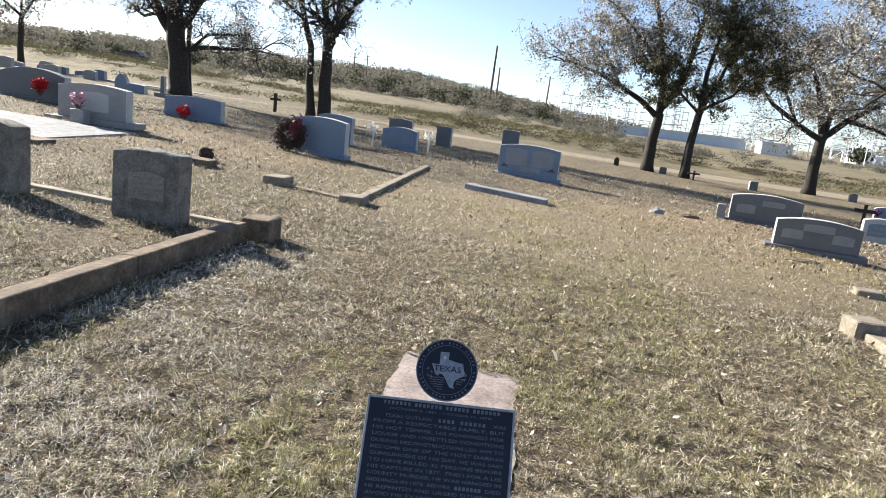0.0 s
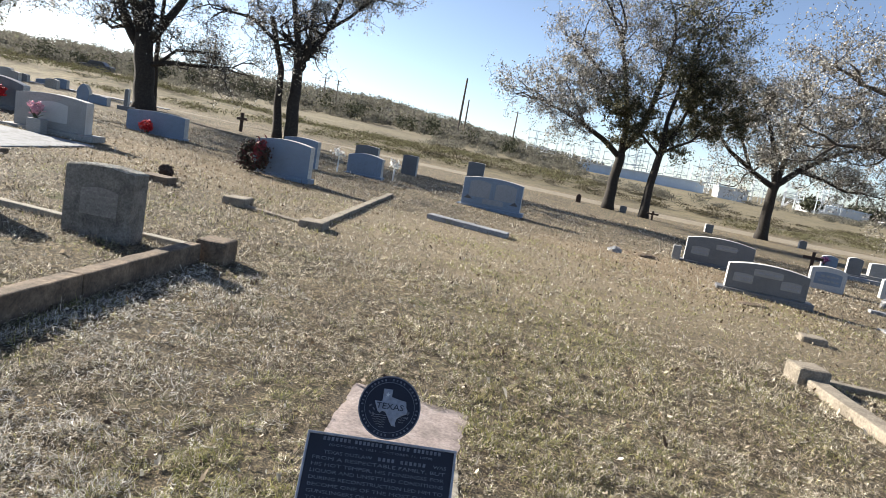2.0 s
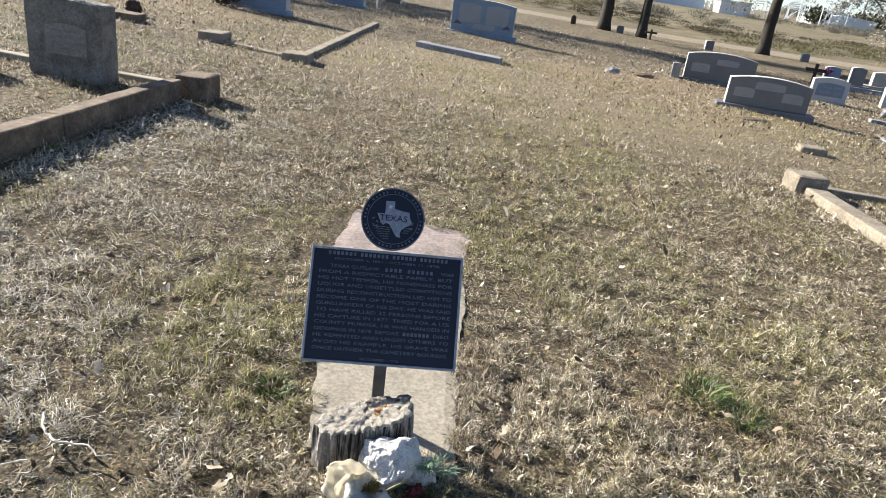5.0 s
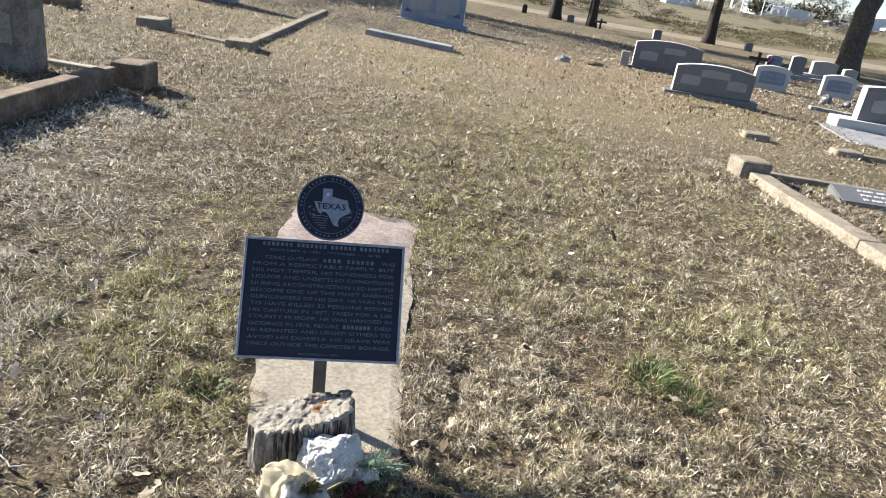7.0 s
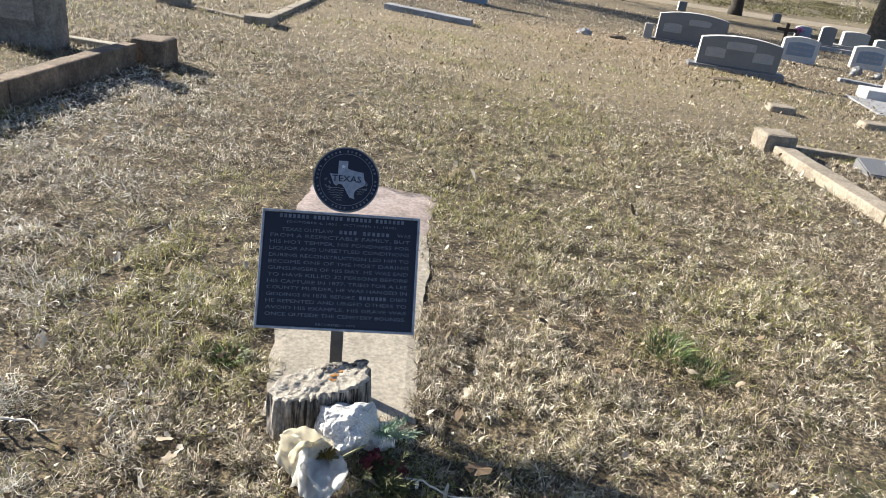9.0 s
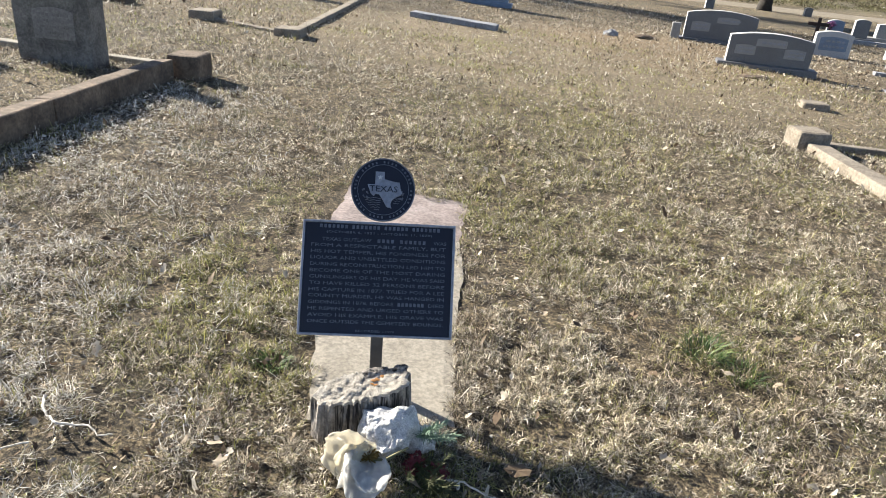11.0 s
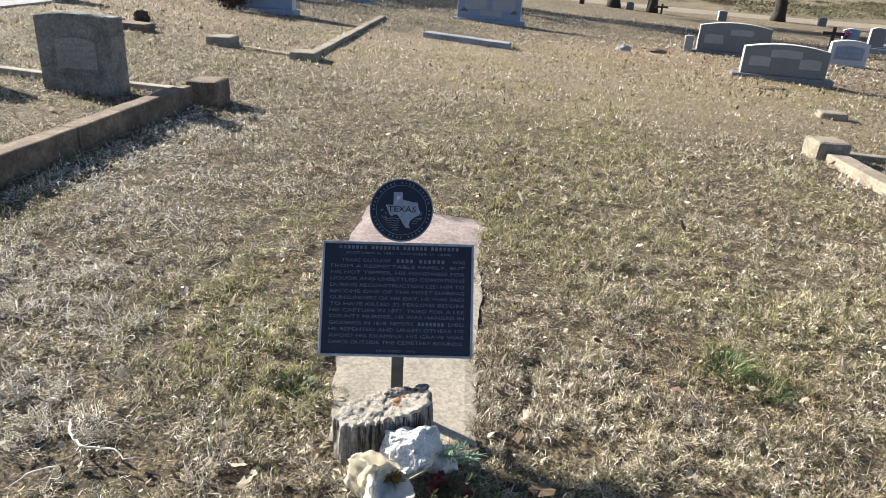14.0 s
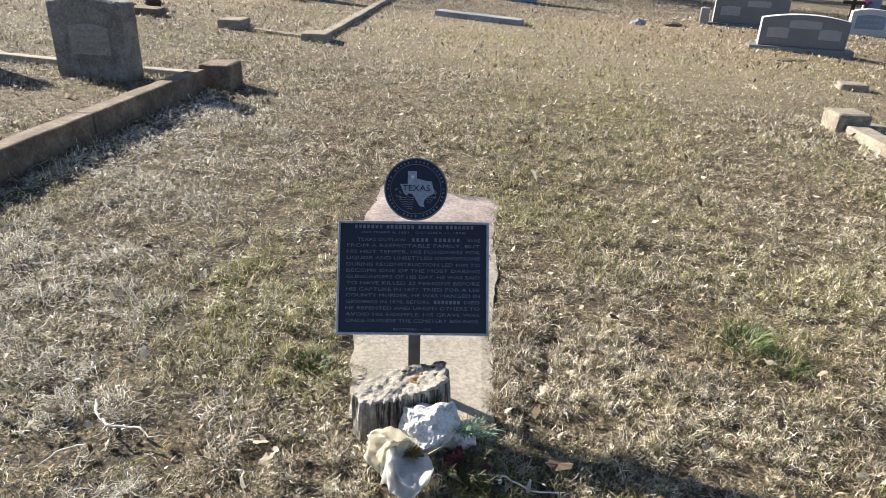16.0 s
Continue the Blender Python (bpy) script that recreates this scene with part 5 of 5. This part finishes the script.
bushes("far_woods", [(x, y, r.uniform(3, 6), r.uniform(3.2, 6) * (1 - 0.35 * smooth(0.0, 0.3, x / y))) for x, y, r in sow(7, 620, (-270, 90, 175, 330), lambda x, y, r: -0.95 < x / y < 0.27)], SCRUB, "leafless grey-brown woodland along a ridge", "woods", 7, 190, 0.19, 0.9, 0.7)
bushes("cedar_trees", [(x, y, r.uniform(1.2, 2.6), r.uniform(2.5, 5)) for x, y, r in sow(9, 110, (-150, 40, 120, 200), lambda x, y, r: -0.7 < x / y < 0.15)], CEDAR, "dark cedars along the edge of the woods", "woods", 9, 300, 0.15, 0.8, 0.5)
bushes("edge_brush", [(x, y, r.uniform(1.5, 3.0), r.uniform(1.5, 3.2)) for x, y, r in sow(10, 330, (-190, 60, 125, 185), lambda x, y, r: -0.95 < x / y < 0.25)], SCRUB, "pale leafless brush below the woods", "woods", 10, 240, 0.14, 1.0, 0.65)
bushes("far_trees", [(x, y, r.uniform(3, 7), r.uniform(3, 7)) for x, y, r in sow(11, 120, (170, 420, 300, 520), lambda x, y, r: 0.56 < x / y < 1.1)], SCRUB, "hazy trees beyond the far road", "woods", 11, 220, 0.22, 0.9, 0.4)
bushes("far_live_oaks", [(x, y, r.uniform(3, 5), r.uniform(3.5, 5.5)) for x, y, r in sow(13, 9, (98, 150, 165, 215), lambda x, y, r: 0.60 < x / y < 0.72)], CEDAR, "dark round oaks by far buildings", "woods", 13, 300, 0.28, 1.0, 0.4)

# ---- far works and buildings ----


def pole(x, y, h, label, lean=0.0, r=0.13, arms=1):
    t = thing("utility_pole", spot(x, y, 0, 0, 0, lean), label, "utility pole")
    v, f = tube_rings([(0, 0, -0.3), (0, 0, h * 0.5), (0, 0, h)], [r, r * 0.85, r * 0.65], 8)
    raw("shaft", v, f, POLEWOOD, t)
    for i in range(arms):
        part("crossarm", box(bmesh.new(), 0, 0, h - 0.4 - i * 0.9, 2.0, 0.12, 0.12), POLEWOOD, t)


pole(10.3, 190, 17.5, "tall bare wooden utility pole on the skyline", 1, 0.36, 0)
pole(13.0, 205, 12.5, "wooden utility pole beyond the field", 0, 0.3, 0)
pole(26.0, 190, 12.0, "wooden utility pole near the switchyard", 1, 0.25, 1)
pole(-54, 175, 14.0, "grey utility pole before the wooded ridge", 0, 0.22, 1)
pole(-27.2, 185, 9.0, "utility pole with crossarm at the wood's edge", 0, 0.22, 2)
pole(-24.4, 190, 9.0, "utility pole with crossarm beside brush", 0, 0.22, 2)
pole(133, 196, 13.0, "utility pole beside the far road", 2, 0.25, 1)
pole(141, 196, 13.0, "thin utility pole near far buildings", 2, 0.2, 1)
pole(160, 205, 12.0, "utility pole by a far roof", 3, 0.2, 1)


def switchyard():
    rnd = random.Random(14)
    for i in range(38):
        x = 30 + i * 2.3 + rnd.uniform(-0.8, 0.8)
        y = 168 + rnd.uniform(-6, 14)
        h = rnd.uniform(5, 9.0)
        t = thing("steel_gantry", spot(x, y, rnd.uniform(-20, 20), 0), "grey galvanised steel switchyard gantry", "gantry", "switchyard gantries")
        w = rnd.uniform(2.0, 4.0)
        for sx in (-w / 2, w / 2):
            part("mast", box(bmesh.new(), sx, 0, h / 2 - 0.3, 0.14, 0.14, h + 0.6), STEEL, t)
        for z in (h - 0.2, h - 2.2, h * 0.45):
            part("beam", box(bmesh.new(), 0, 0, z, w + 0.8, 0.14, 0.14), STEEL, t)
        v, f = tube_rings([(-w / 2, 0, 0.3), (w / 2, 0, h * 0.45)], [0.045, 0.045], 4)
        raw("brace", v, f, STEEL, t)
        v, f = tube_rings([(w / 2, 0, h * 0.45), (-w / 2, 0, h - 2.2)], [0.045, 0.045], 4)
        raw("brace", v, f, STEEL, t)


switchyard()


def shed(x, y, yaw, w, d, h, mat, label, roof=0.0, windows=0):
    t = thing("metal_building", spot(x, y, yaw, -0.3), label, "building")
    part("wall", box(bmesh.new(), 0, 0, h / 2, w, d, h), mat, t)
    if roof:
        part("roof", prism(bmesh.new(), [(-w / 2 - 0.3, h), (w / 2 + 0.3, h), (w / 2 + 0.3, h + 0.25), (0, h + roof), (-w / 2 - 0.3, h + 0.25)], -d / 2 - 0.3, d / 2 + 0.3, 0), WHITE_PAINT if mat is not WHITE_PAINT else SHEET, t)
    n = int(w // 4)
    for i in range(n):
        part("wall_rib", box(bmesh.new(), -w / 2 + (i + 0.5) * w / n, -d / 2 - 0.04, h / 2, 0.15, 0.08, h), mat, t)
    return t


shed(51.0, 152.6, -22, 29, 6, 2.2, SHEET, "long low pale blue sheet-metal building", 0.3)
shed(67.2, 140, -10, 6.0, 5, 2.7, WHITE_PAINT, "white box-shaped metal building", 0.2)
shed(116, 180, -10, 16, 8, 2.4, WHITE_PAINT, "far low white building among trees", 0.8)
shed(168, 205, -10, 14, 8, 3.2, SHEET, "far blue-roofed building on the skyline", 1.2)


def car(x, y, yaw, mat, label):
    t = thing("parked_vehicle", spot(x, y, yaw), label, "car")
    part("body", box(bmesh.new(), 0, 0, 0.75, 4.4, 1.8, 0.75, 0.2), mat, t)
    part("cabin", prism(bmesh.new(), [(-1.2, 1.1), (1.5, 1.1), (0.9, 1.65), (-0.8, 1.65)], -0.8, 0.8, 0.08), DARKBOX, t)
    for sx in (-1.4, 1.4):
        for sy in (-0.85, 0.85):
            bm = bmesh.new()
            bmesh.ops.create_cone(bm, cap_ends=True, segments=16, radius1=0.36, radius2=0.36, depth=0.24, matrix=pose(sx, sy, 0.36, 90))
            part("wheel", bm, DARKBOX, t)


car(112, 152, 15, DARKBOX, "dark vehicle parked near the far road")
car(124, 165, 10, WHITE_PAINT, "white vehicle parked near the far road")
car(134, 160, 10, WHITE_PAINT, "white vehicle beyond the field")
car(-46.8, 100, 0, DARKBOX, "dark vehicle standing in the open field")

# far graves on the rising side
rnd = random.Random(77)
for i in range(16):
    gx, gy = -25 + i * 0.62 + rnd.uniform(-0.3, 0.3), 30.5 + rnd.uniform(-1.5, 3.5)
    gravestone(gx, gy, -6, rnd.uniform(0.4, 0.9), rnd.uniform(0.25, 0.5), 0.22, rnd.choice([GREY_GRANITE, PALE_GRANITE, DARK_GRANITE, BLUE_GRANITE]), rnd.choice(["small far granite gravestone near the lane", "low granite gravestone among far graves"]), 0.05, group="far graves")
kerb_run([(-30, 31.0), (-12, 33.5)], 1.2, 0.03, WHITE_CONCRETE, "pale gravel border strip by far graves", joints=6)
gravestone(-11.75, 24.8, -6, 0.45, 0.62, 0.2, BLUE_GRANITE, "tall pointed blue-grey gravestone", 0.25)
gravestone(-11.15, 24.7, -6, 0.65, 0.32, 0.25, BLUE_GRANITE, "low blue-grey block gravestone beside a taller one", 0.02)
gravestone(-10.1, 24.4, -6, 0.14, 0.6, 0.14, DARK_GRANITE, "narrow dark pillar gravestone on a wide foot", 0.05, (0.45, 0.4, 0.18))
cross(-6.9, 27.5, 0.75, 0.5, 60, RUST, "dark bent wooden cross at the lane", 0.05)


def flower_stake(x, y, h, label, seed):
    """A thin white stake with a small pale bunch tied at its top."""
    t = thing("flower_stake", spot(x, y), label, "flower stake")
    v, f = tube_rings([(0, 0, -0.1), (0.01, 0, h * 0.5), (0, 0, h)], [0.022, 0.020, 0.016], 8)
    raw("stake", v, f, WHITE_PAINT, t)
    rs2 = np.random.RandomState(seed)
    c = rs2.normal(size=(70, 3)) * (0.06, 0.05, 0.07) + (0, 0, h)
    v, f = quads(c, rs2.uniform(0.03, 0.05, 70), rs2, 1.0, 0.0, 0.7)
    ob = new("bloom", fast_mesh("bloom", v, f, WHITE_CLOTH))
    ob.parent = t
    tagged(ob, kind="stuff")


flower_stake(-1.78, 17.6, 0.48, "white garden stake with faded pale flowers beside a gravestone", 51)
flower_stake(-0.36, 18.8, 0.44, "thin white stake topped with a pale bow", 52)

# ---- turf and litter ----
GX, GY = np.arange(-9, 13, 0.2), np.arange(-1, 26, 0.2)
GRID = np.array([[land(x, y) for x in GX] for y in GY])


def land_many(x, y):
    i = np.clip((x - GX[0]) / 0.2, 0, len(GX) - 1.001)
    j = np.clip((y - GY[0]) / 0.2, 0, len(GY) - 1.001)
    a, b = i.astype(int), j.astype(int)
    u, v = i - a, j - b
    return GRID[b, a] * (1 - u) * (1 - v) + GRID[b, a + 1] * u * (1 - v) + GRID[b + 1, a] * (1 - u) * v + GRID[b + 1, a + 1] * u * v


def waves(x, y, seed, scale):
    """A cheap smooth pattern between 0 and 1."""
    r = np.random.RandomState(seed)
    out = np.zeros_like(x)
    for k in range(7):
        a, p, s = r.uniform(0, 6.28), r.uniform(0, 6.28), scale * r.uniform(0.5, 2.2)
        out += np.sin((x * math.cos(a) + y * math.sin(a)) * s + p + 1.3 * np.sin((x * math.sin(a) - y * math.cos(a)) * s * 0.7))
    return 0.5 + out / 7


def grain(x, y, scale, seed):
    """Smooth random values between 0 and 1, scale to the metre."""
    table = np.random.RandomState(seed).uniform(0, 1, (257, 257))
    u, v = x * scale + 1000.37, y * scale + 1000.73
    a, b = np.floor(u).astype(int), np.floor(v).astype(int)
    p, q = u - a, v - b
    p, q = p * p * (3 - 2 * p), q * q * (3 - 2 * q)
    a, b = a % 256, b % 256
    return (table[b, a] * (1 - p) + table[b, a + 1] * p) * (1 - q) + (table[b + 1, a] * (1 - p) + table[b + 1, a + 1] * p) * q


def tufts(x, y):
    """How thickly the turf stands: low in the bare gaps of a few centimetres, high in the tufts."""
    return 0.36 * grain(x, y, 21, 81) + 0.40 * grain(x, y, 44, 82) + 0.24 * grain(x, y, 6, 83)


def off_slab(x, y):
    edge = 0.05 * (grain(x, y, 9, 5) - 0.5) + 0.03 * (grain(x, y, 40, 6) - 0.5)
    trench = 0.085 * np.clip(1.6 * grain(x, y, 5, 7) - 0.2, 0, 1) * (y > 1.95)
    on_slab = (x > 0.052 - 0.045 * (y - 1.9) + 0.10 * np.maximum(0, (y - 2.95) / 0.6) ** 1.3 + edge - trench) & (x < 0.462 + 0.112 * (y - 1.9) + edge) & (y > 1.7) & (y < 3.54 - 0.22 * np.maximum(x - 0.05, 0) + edge)
    on_stump = ((x - 0.205) / 0.15) ** 2 + ((y - 1.668) / 0.095) ** 2 < 1
    on_flower = ((x - 0.22) / 0.07) ** 2 + ((y - 1.47) / 0.06) ** 2 < 1
    pad = (np.abs(x + 6.75) < 1.65) & (np.abs(y - 10.3) < 1.25) | (np.abs(x - 8.9) < 1.2) & (np.abs(y - 8.75) < 0.75)
    return ~(on_slab | on_stump | on_flower | pad)


def fan(n, rs, near=1.0, far=24.0):
    """Places round the marker's foot of the path, thinning with distance; fewer behind it."""
    r = near * (far / near) ** rs.uniform(0, 1, n)
    a = np.radians(rs.uniform(-46, 46, n) + rs.normal(0, 5, n))
    a = np.where(rs.uniform(0, 1, n) < 0.16, rs.uniform(-math.pi, math.pi, n), a)
    return 0.25 + r * np.sin(a), 0.15 + r * np.cos(a), r


def blades(name, n, seed, mat, label, keep, length, lie, width=1.0, near=1.0, far=24.0, bent=False):
    """Thin blades in curling locks; the near ones are bent once."""
    rs = np.random.RandomState(seed)
    x, y, r = fan(n, rs, near, far)
    ok = off_slab(x, y) & keep(x, y, rs)
    x, y, r = x[ok], y[ok], r[ok]
    n = len(x)
    z = land_many(x, y) - 0.004
    clump = np.clip(2.2 * (tufts(x, y) - 0.20), 0.2, 1.1)
    L = length * rs.uniform(0.45, 1.5, n) * (1 + 0.03 * r) * (0.45 + 1.1 * clump)
    L = np.where(rs.uniform(0, 1, n) < 0.03, L * 1.9, L)
    w = (0.00045 + 0.00019 * r) * width * rs.uniform(0.6, 1.5, n)
    a = 14.0 * grain(x, y, 14, 17) + rs.normal(0, 1.7, n)
    tilt = np.radians(np.clip(rs.normal(lie, 24, n) + 16 * (clump - 0.6), 2, 88))
    dx, dy = np.cos(a), np.sin(a)
    up, out = np.sin(tilt), np.cos(tilt)
    base = np.stack([x, y, z + rs.uniform(0, 0.022, n) * clump], 1)
    if bent:
        a2 = a + rs.normal(0, 1.1, n)
        mid = base + np.stack([dx * out, dy * out, up], 1) * (0.55 * L)[:, None]
        tilt2 = tilt - rs.uniform(-0.5, 1.5, n)
        tip = mid + np.stack([np.cos(a2) * np.cos(tilt2), np.sin(a2) * np.cos(tilt2), np.sin(tilt2)], 1) * (0.5 * L)[:, None]
        tip[:, 2] = np.maximum(tip[:, 2], base[:, 2] + 0.002)
        s = np.stack([-dy * w, dx * w, rs.normal(0, 0.5, n) * w], 1)
        v = np.stack([base, mid - s, mid + s, tip], 1).reshape(-1, 3)
        k = np.arange(n)[:, None] * 4
        tris = np.concatenate([k + np.array([[0, 1, 2]]), k + np.array([[2, 1, 3]])], 0)
    else:
        bend = rs.uniform(-0.25, 0.5, n)
        s = np.stack([-dy * w, dx * w, np.zeros(n)], 1)
        tip = base + np.stack([dx * out * L, dy * out * L, up * L * (0.9 - bend)], 1)
        tip[:, 2] = np.maximum(tip[:, 2], base[:, 2] + 0.002)
        v = np.stack([base - s, base + s, tip], 1).reshape(-1, 3)
        tris = np.arange(3 * n).reshape(-1, 3)
    ob = new(name, fast_mesh(name, v, tris, mat))
    tagged(ob, label, "grass", kind="stuff")


def green_patch(x, y):
    g = 0.6 * np.clip(4 * (grain(x, y, 1.6, 31) - 0.66 + 0.12 * np.clip(x - 0.4, 0, 1)), 0, 1)
    for cx, cy, rr in ((-0.28, 2.35, 0.30), (1.45, 2.2, 0.16), (1.55, 2.75, 0.25), (0.9, 3.4, 0.35), (1.6, 5.0, 0.8), (-0.05, 1.95, 0.18), (1.9, 2.6, 0.3), (1.2, 4.2, 0.6), (1.55, 5.71, 0.70), (1.91, 5.13, 0.50), (1.49, 2.81, 0.16), (1.69, 2.54, 0.18), (-0.32, 2.62, 0.20), (1.57, 3.39, 0.25), (1.88, 2.40, 0.20)):
        g = np.maximum(g, np.exp(-((x - cx) ** 2 + (y - cy) ** 2) / rr ** 2))
    return g


def mat_of_grass(x, y, rs):
    stand = np.clip(6.0 * (tufts(x, y) - 0.42), 0.02, 1)
    worn = 0.45 + 0.8 * np.clip(2 * (grain(x, y, 1.1, 12) - 0.2), 0, 1)
    # fewer blades where the marker's shadow falls, so dark ground deepens it
    shade = np.where((x > 0.33) & (x < 0.75) & (y < 1.66), 0.35, 1)
    bare = 1 - 0.35 * np.exp(-((x - 2.6) / 2.4) ** 2 - ((y - 9.6) / 3.5) ** 2)
    thin = 1 - 0.75 * np.exp(-np.clip(y - 1.4, 0, 9) / 1.9) * np.clip(0.3 - 2 * x, 0, 1)
    return rs.uniform(0, 1, len(x)) < stand * worn * shade * bare * thin


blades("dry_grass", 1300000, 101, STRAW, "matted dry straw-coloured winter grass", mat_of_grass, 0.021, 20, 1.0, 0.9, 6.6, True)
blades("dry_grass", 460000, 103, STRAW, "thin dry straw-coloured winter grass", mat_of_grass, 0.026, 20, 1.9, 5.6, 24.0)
blades("green_grass", 460000, 102, GREEN, "short green blades coming through dry grass", lambda x, y, rs: rs.uniform(0, 1, len(x)) < (0.12 + 0.1 * (x > 0.7) + 1.5 * green_patch(x, y)) * np.clip(6 * (tufts(x, y) - 0.40), 0.03, 1), 0.024, 36, 1.4, 0.9, 12.0)


def tuft(x, y, n, radius, length, seed, label):
    rs = np.random.RandomState(seed)
    a, d = rs.uniform(0, 6.2832, n), radius * np.sqrt(rs.uniform(0, 1, n))
    bx, by = x + d * np.cos(a), y + d * np.sin(a)
    base = np.stack([bx, by, land_many(bx, by)], 1)
    out = rs.uniform(0.2, 1.1, n)
    h = a + rs.normal(0, 0.7, n)
    L = length * rs.uniform(0.5, 1.2, n)
    way = np.stack([np.cos(h) * out, np.sin(h) * out, np.ones(n)], 1)
    way /= np.linalg.norm(way, axis=1)[:, None]
    s = np.stack([-np.sin(h), np.cos(h), np.zeros(n)], 1) * 0.0018
    mid = base + way * (L * 0.55)[:, None]
    tip = base + way * L[:, None] + np.stack([np.cos(h), np.sin(h), -0.6 * np.ones(n)], 1) * (0.3 * L)[:, None]
    v = np.stack([base - s, base + s, mid + s, mid - s, tip], 1).reshape(-1, 3)
    k = np.arange(n)[:, None] * 5
    tris = np.concatenate([k + np.array([[0, 1, 2]]), k + np.array([[0, 2, 3]]), k + np.array([[3, 2, 4]])], 0)
    tagged(new("grass_tuft", fast_mesh("grass_tuft", v, tris, TUFT)), label, "grass", kind="stuff")


tuft(1.38, 2.17, 170, 0.07, 0.085, 1, "dark green grass tuft in dry turf")
tuft(-0.06, 1.93, 90, 0.045, 0.05, 2, "small green grass tuft beside the slab")
tuft(1.47, 2.04, 110, 0.06, 0.06, 3, "thin green grass tuft in dry turf")


def by_kerb(x, y, rs):
    edge = -1.24 + 0.155 * (y - 5.4)
    d = x - edge
    return (d > 0) & (d < 1.2) & (y < 5.3) & (rs.uniform(0, 1, len(x)) < 0.95 * np.exp(-d * 2.0) * (grain(x, y, 4, 71) > 0.33)) | (x < 0.0) & (y < 3.0) & (rs.uniform(0, 1, len(x)) < 0.9 * np.clip(5 * (grain(x, y, 5.0, 72) - 0.46), 0, 1) * np.clip(7 * (tufts(x, y) - 0.50), 0.01, 1) * np.clip(0.1 - 0.9 * x, 0, 0.6))


blades("bleached_grass", 520000, 105, BLEACHED, "bleached white dead grass along the kerb", by_kerb, 0.028, 16, 1.1, 1.0, 7.0, True)


def litter(name, n, seed, size, far, keep, sides=7, lift=0.0):
    """Curled dead leaves with a lobed edge."""
    rs = np.random.RandomState(seed)
    x, y, r = fan(n, rs, 0.9, far)
    ok = off_slab(x, y) & keep(x, y, rs)
    x, y, r = x[ok], y[ok], r[ok]
    n = len(x)
    z = land_many(x, y) + rs.uniform(0.008, 0.035, n) + lift
    L = size * rs.uniform(0.5, 1.3, n) * (1 + 0.035 * r)
    a0 = rs.uniform(0, 6.2832, n)
    tx, ty = rs.normal(0, 0.6, n), rs.normal(0, 0.6, n)
    curl = rs.uniform(-0.8, 1.8, n)
    ring = []
    lobe = rs.uniform(0.5, 0.8, n)
    for k in range(sides):
        t = 6.2832 * k / sides
        rad = L * (1.0 if k % 2 == 0 else lobe) * (0.5 + 0.5 * abs(math.cos(t / 2))) * rs.uniform(0.8, 1.2, n)
        px, py = rad * math.cos(t), 0.6 * rad * math.sin(t)
        qx, qy = px * np.cos(a0) - py * np.sin(a0), px * np.sin(a0) + py * np.cos(a0)
        ring.append(np.stack([x + qx, y + qy, z + qx * tx + qy * ty + curl * (py ** 2 + 0.3 * px ** 2) / L + rs.normal(0, 0.1, n) * L], 1))
    c = np.stack([x, y, z], 1)
    v = np.stack([c] + ring, 1).reshape(-1, 3)
    k0 = np.arange(n)[:, None] * (sides + 1)
    tris = np.concatenate([k0 + np.array([[0, 1 + k, 1 + (k + 1) % sides]]) for k in range(sides)], 0)
    ob = new(name, fast_mesh(name, v, tris, LITTER))
    tagged(ob, "curled pale brown dead oak leaves in the grass", "leaf litter", kind="stuff")


litter("leaf_litter", 9500, 201, 0.0105, 5.0, lambda x, y, rs: rs.uniform(0, 1, len(x)) < np.where((x < 0.0) & (y < 3.2), 0.55, 0.32) + 0.5 * (grain(x, y, 2.0, 41) - 0.5), 9)
litter("large_leaf_litter", 1500, 203, 0.021, 4.2, lambda x, y, rs: rs.uniform(0, 1, len(x)) < np.where((x > 0.45) & (y < 2.3), 0.75, 0.22) * np.clip(3 * (grain(x, y, 3.0, 43) - 0.35), 0.1, 1), 11, 0.008)
litter("leaf_litter_far", 46000, 202, 0.018, 24.0, lambda x, y, rs: (y > 3.5) & (rs.uniform(0, 1, len(x)) < 0.22 + 0.75 * ((x > 3.0 + 1.2 * grain(x, y, 0.7, 51)) & (y > 8)) + 0.55 * ((x < -1.5) & (y > 8)) + 0.3 * (y > 12)), 5)
litter("leaf_drift", 90000, 204, 0.024, 24.0, lambda x, y, rs: rs.uniform(0, 1, len(x)) < np.exp(-((x - 5.75) / 0.55) ** 2 - ((y - 13.3) / 0.6) ** 2) + 0.8 * np.exp(-((x - 9.3) / 1.3) ** 2 - ((y - 12.6) / 0.8) ** 2) + 0.6 * np.exp(-((x + 0.3) / 0.8) ** 2 - ((y - 17.2) / 0.9) ** 2), 5)
big = [(1.178, 2.345, 0.036), (0.60, 1.52, 0.036), (0.82, 1.40, 0.032), (0.30, 1.36, 0.03)]
for i, (lx, ly, ls) in enumerate(big):
    bm = bmesh.new()
    rr = random.Random(i + 60)
    pts = [bm.verts.new(Vector((ls * (1 if k % 2 == 0 else rr.uniform(0.6, 0.85)) * math.cos(6.2832 * k / 11), ls * 0.6 * (1 if k % 2 == 0 else rr.uniform(0.6, 0.85)) * math.sin(6.2832 * k / 11), rr.uniform(-0.1, 0.6) * ls))) for k in range(11)]
    c = bm.verts.new((0, 0, 0.004))
    for k in range(11):
        bm.faces.new((c, pts[k], pts[(k + 1) % 11]))
    o = part("dead_leaf", bm, LITTER)
    o.matrix_basis = pose(lx, ly, land(lx, ly) + 0.035, rr.uniform(-15, 15), rr.uniform(-15, 15), rr.uniform(0, 360))
    tagged(o, "large curled pale oak leaf lying on the grass", "leaf")
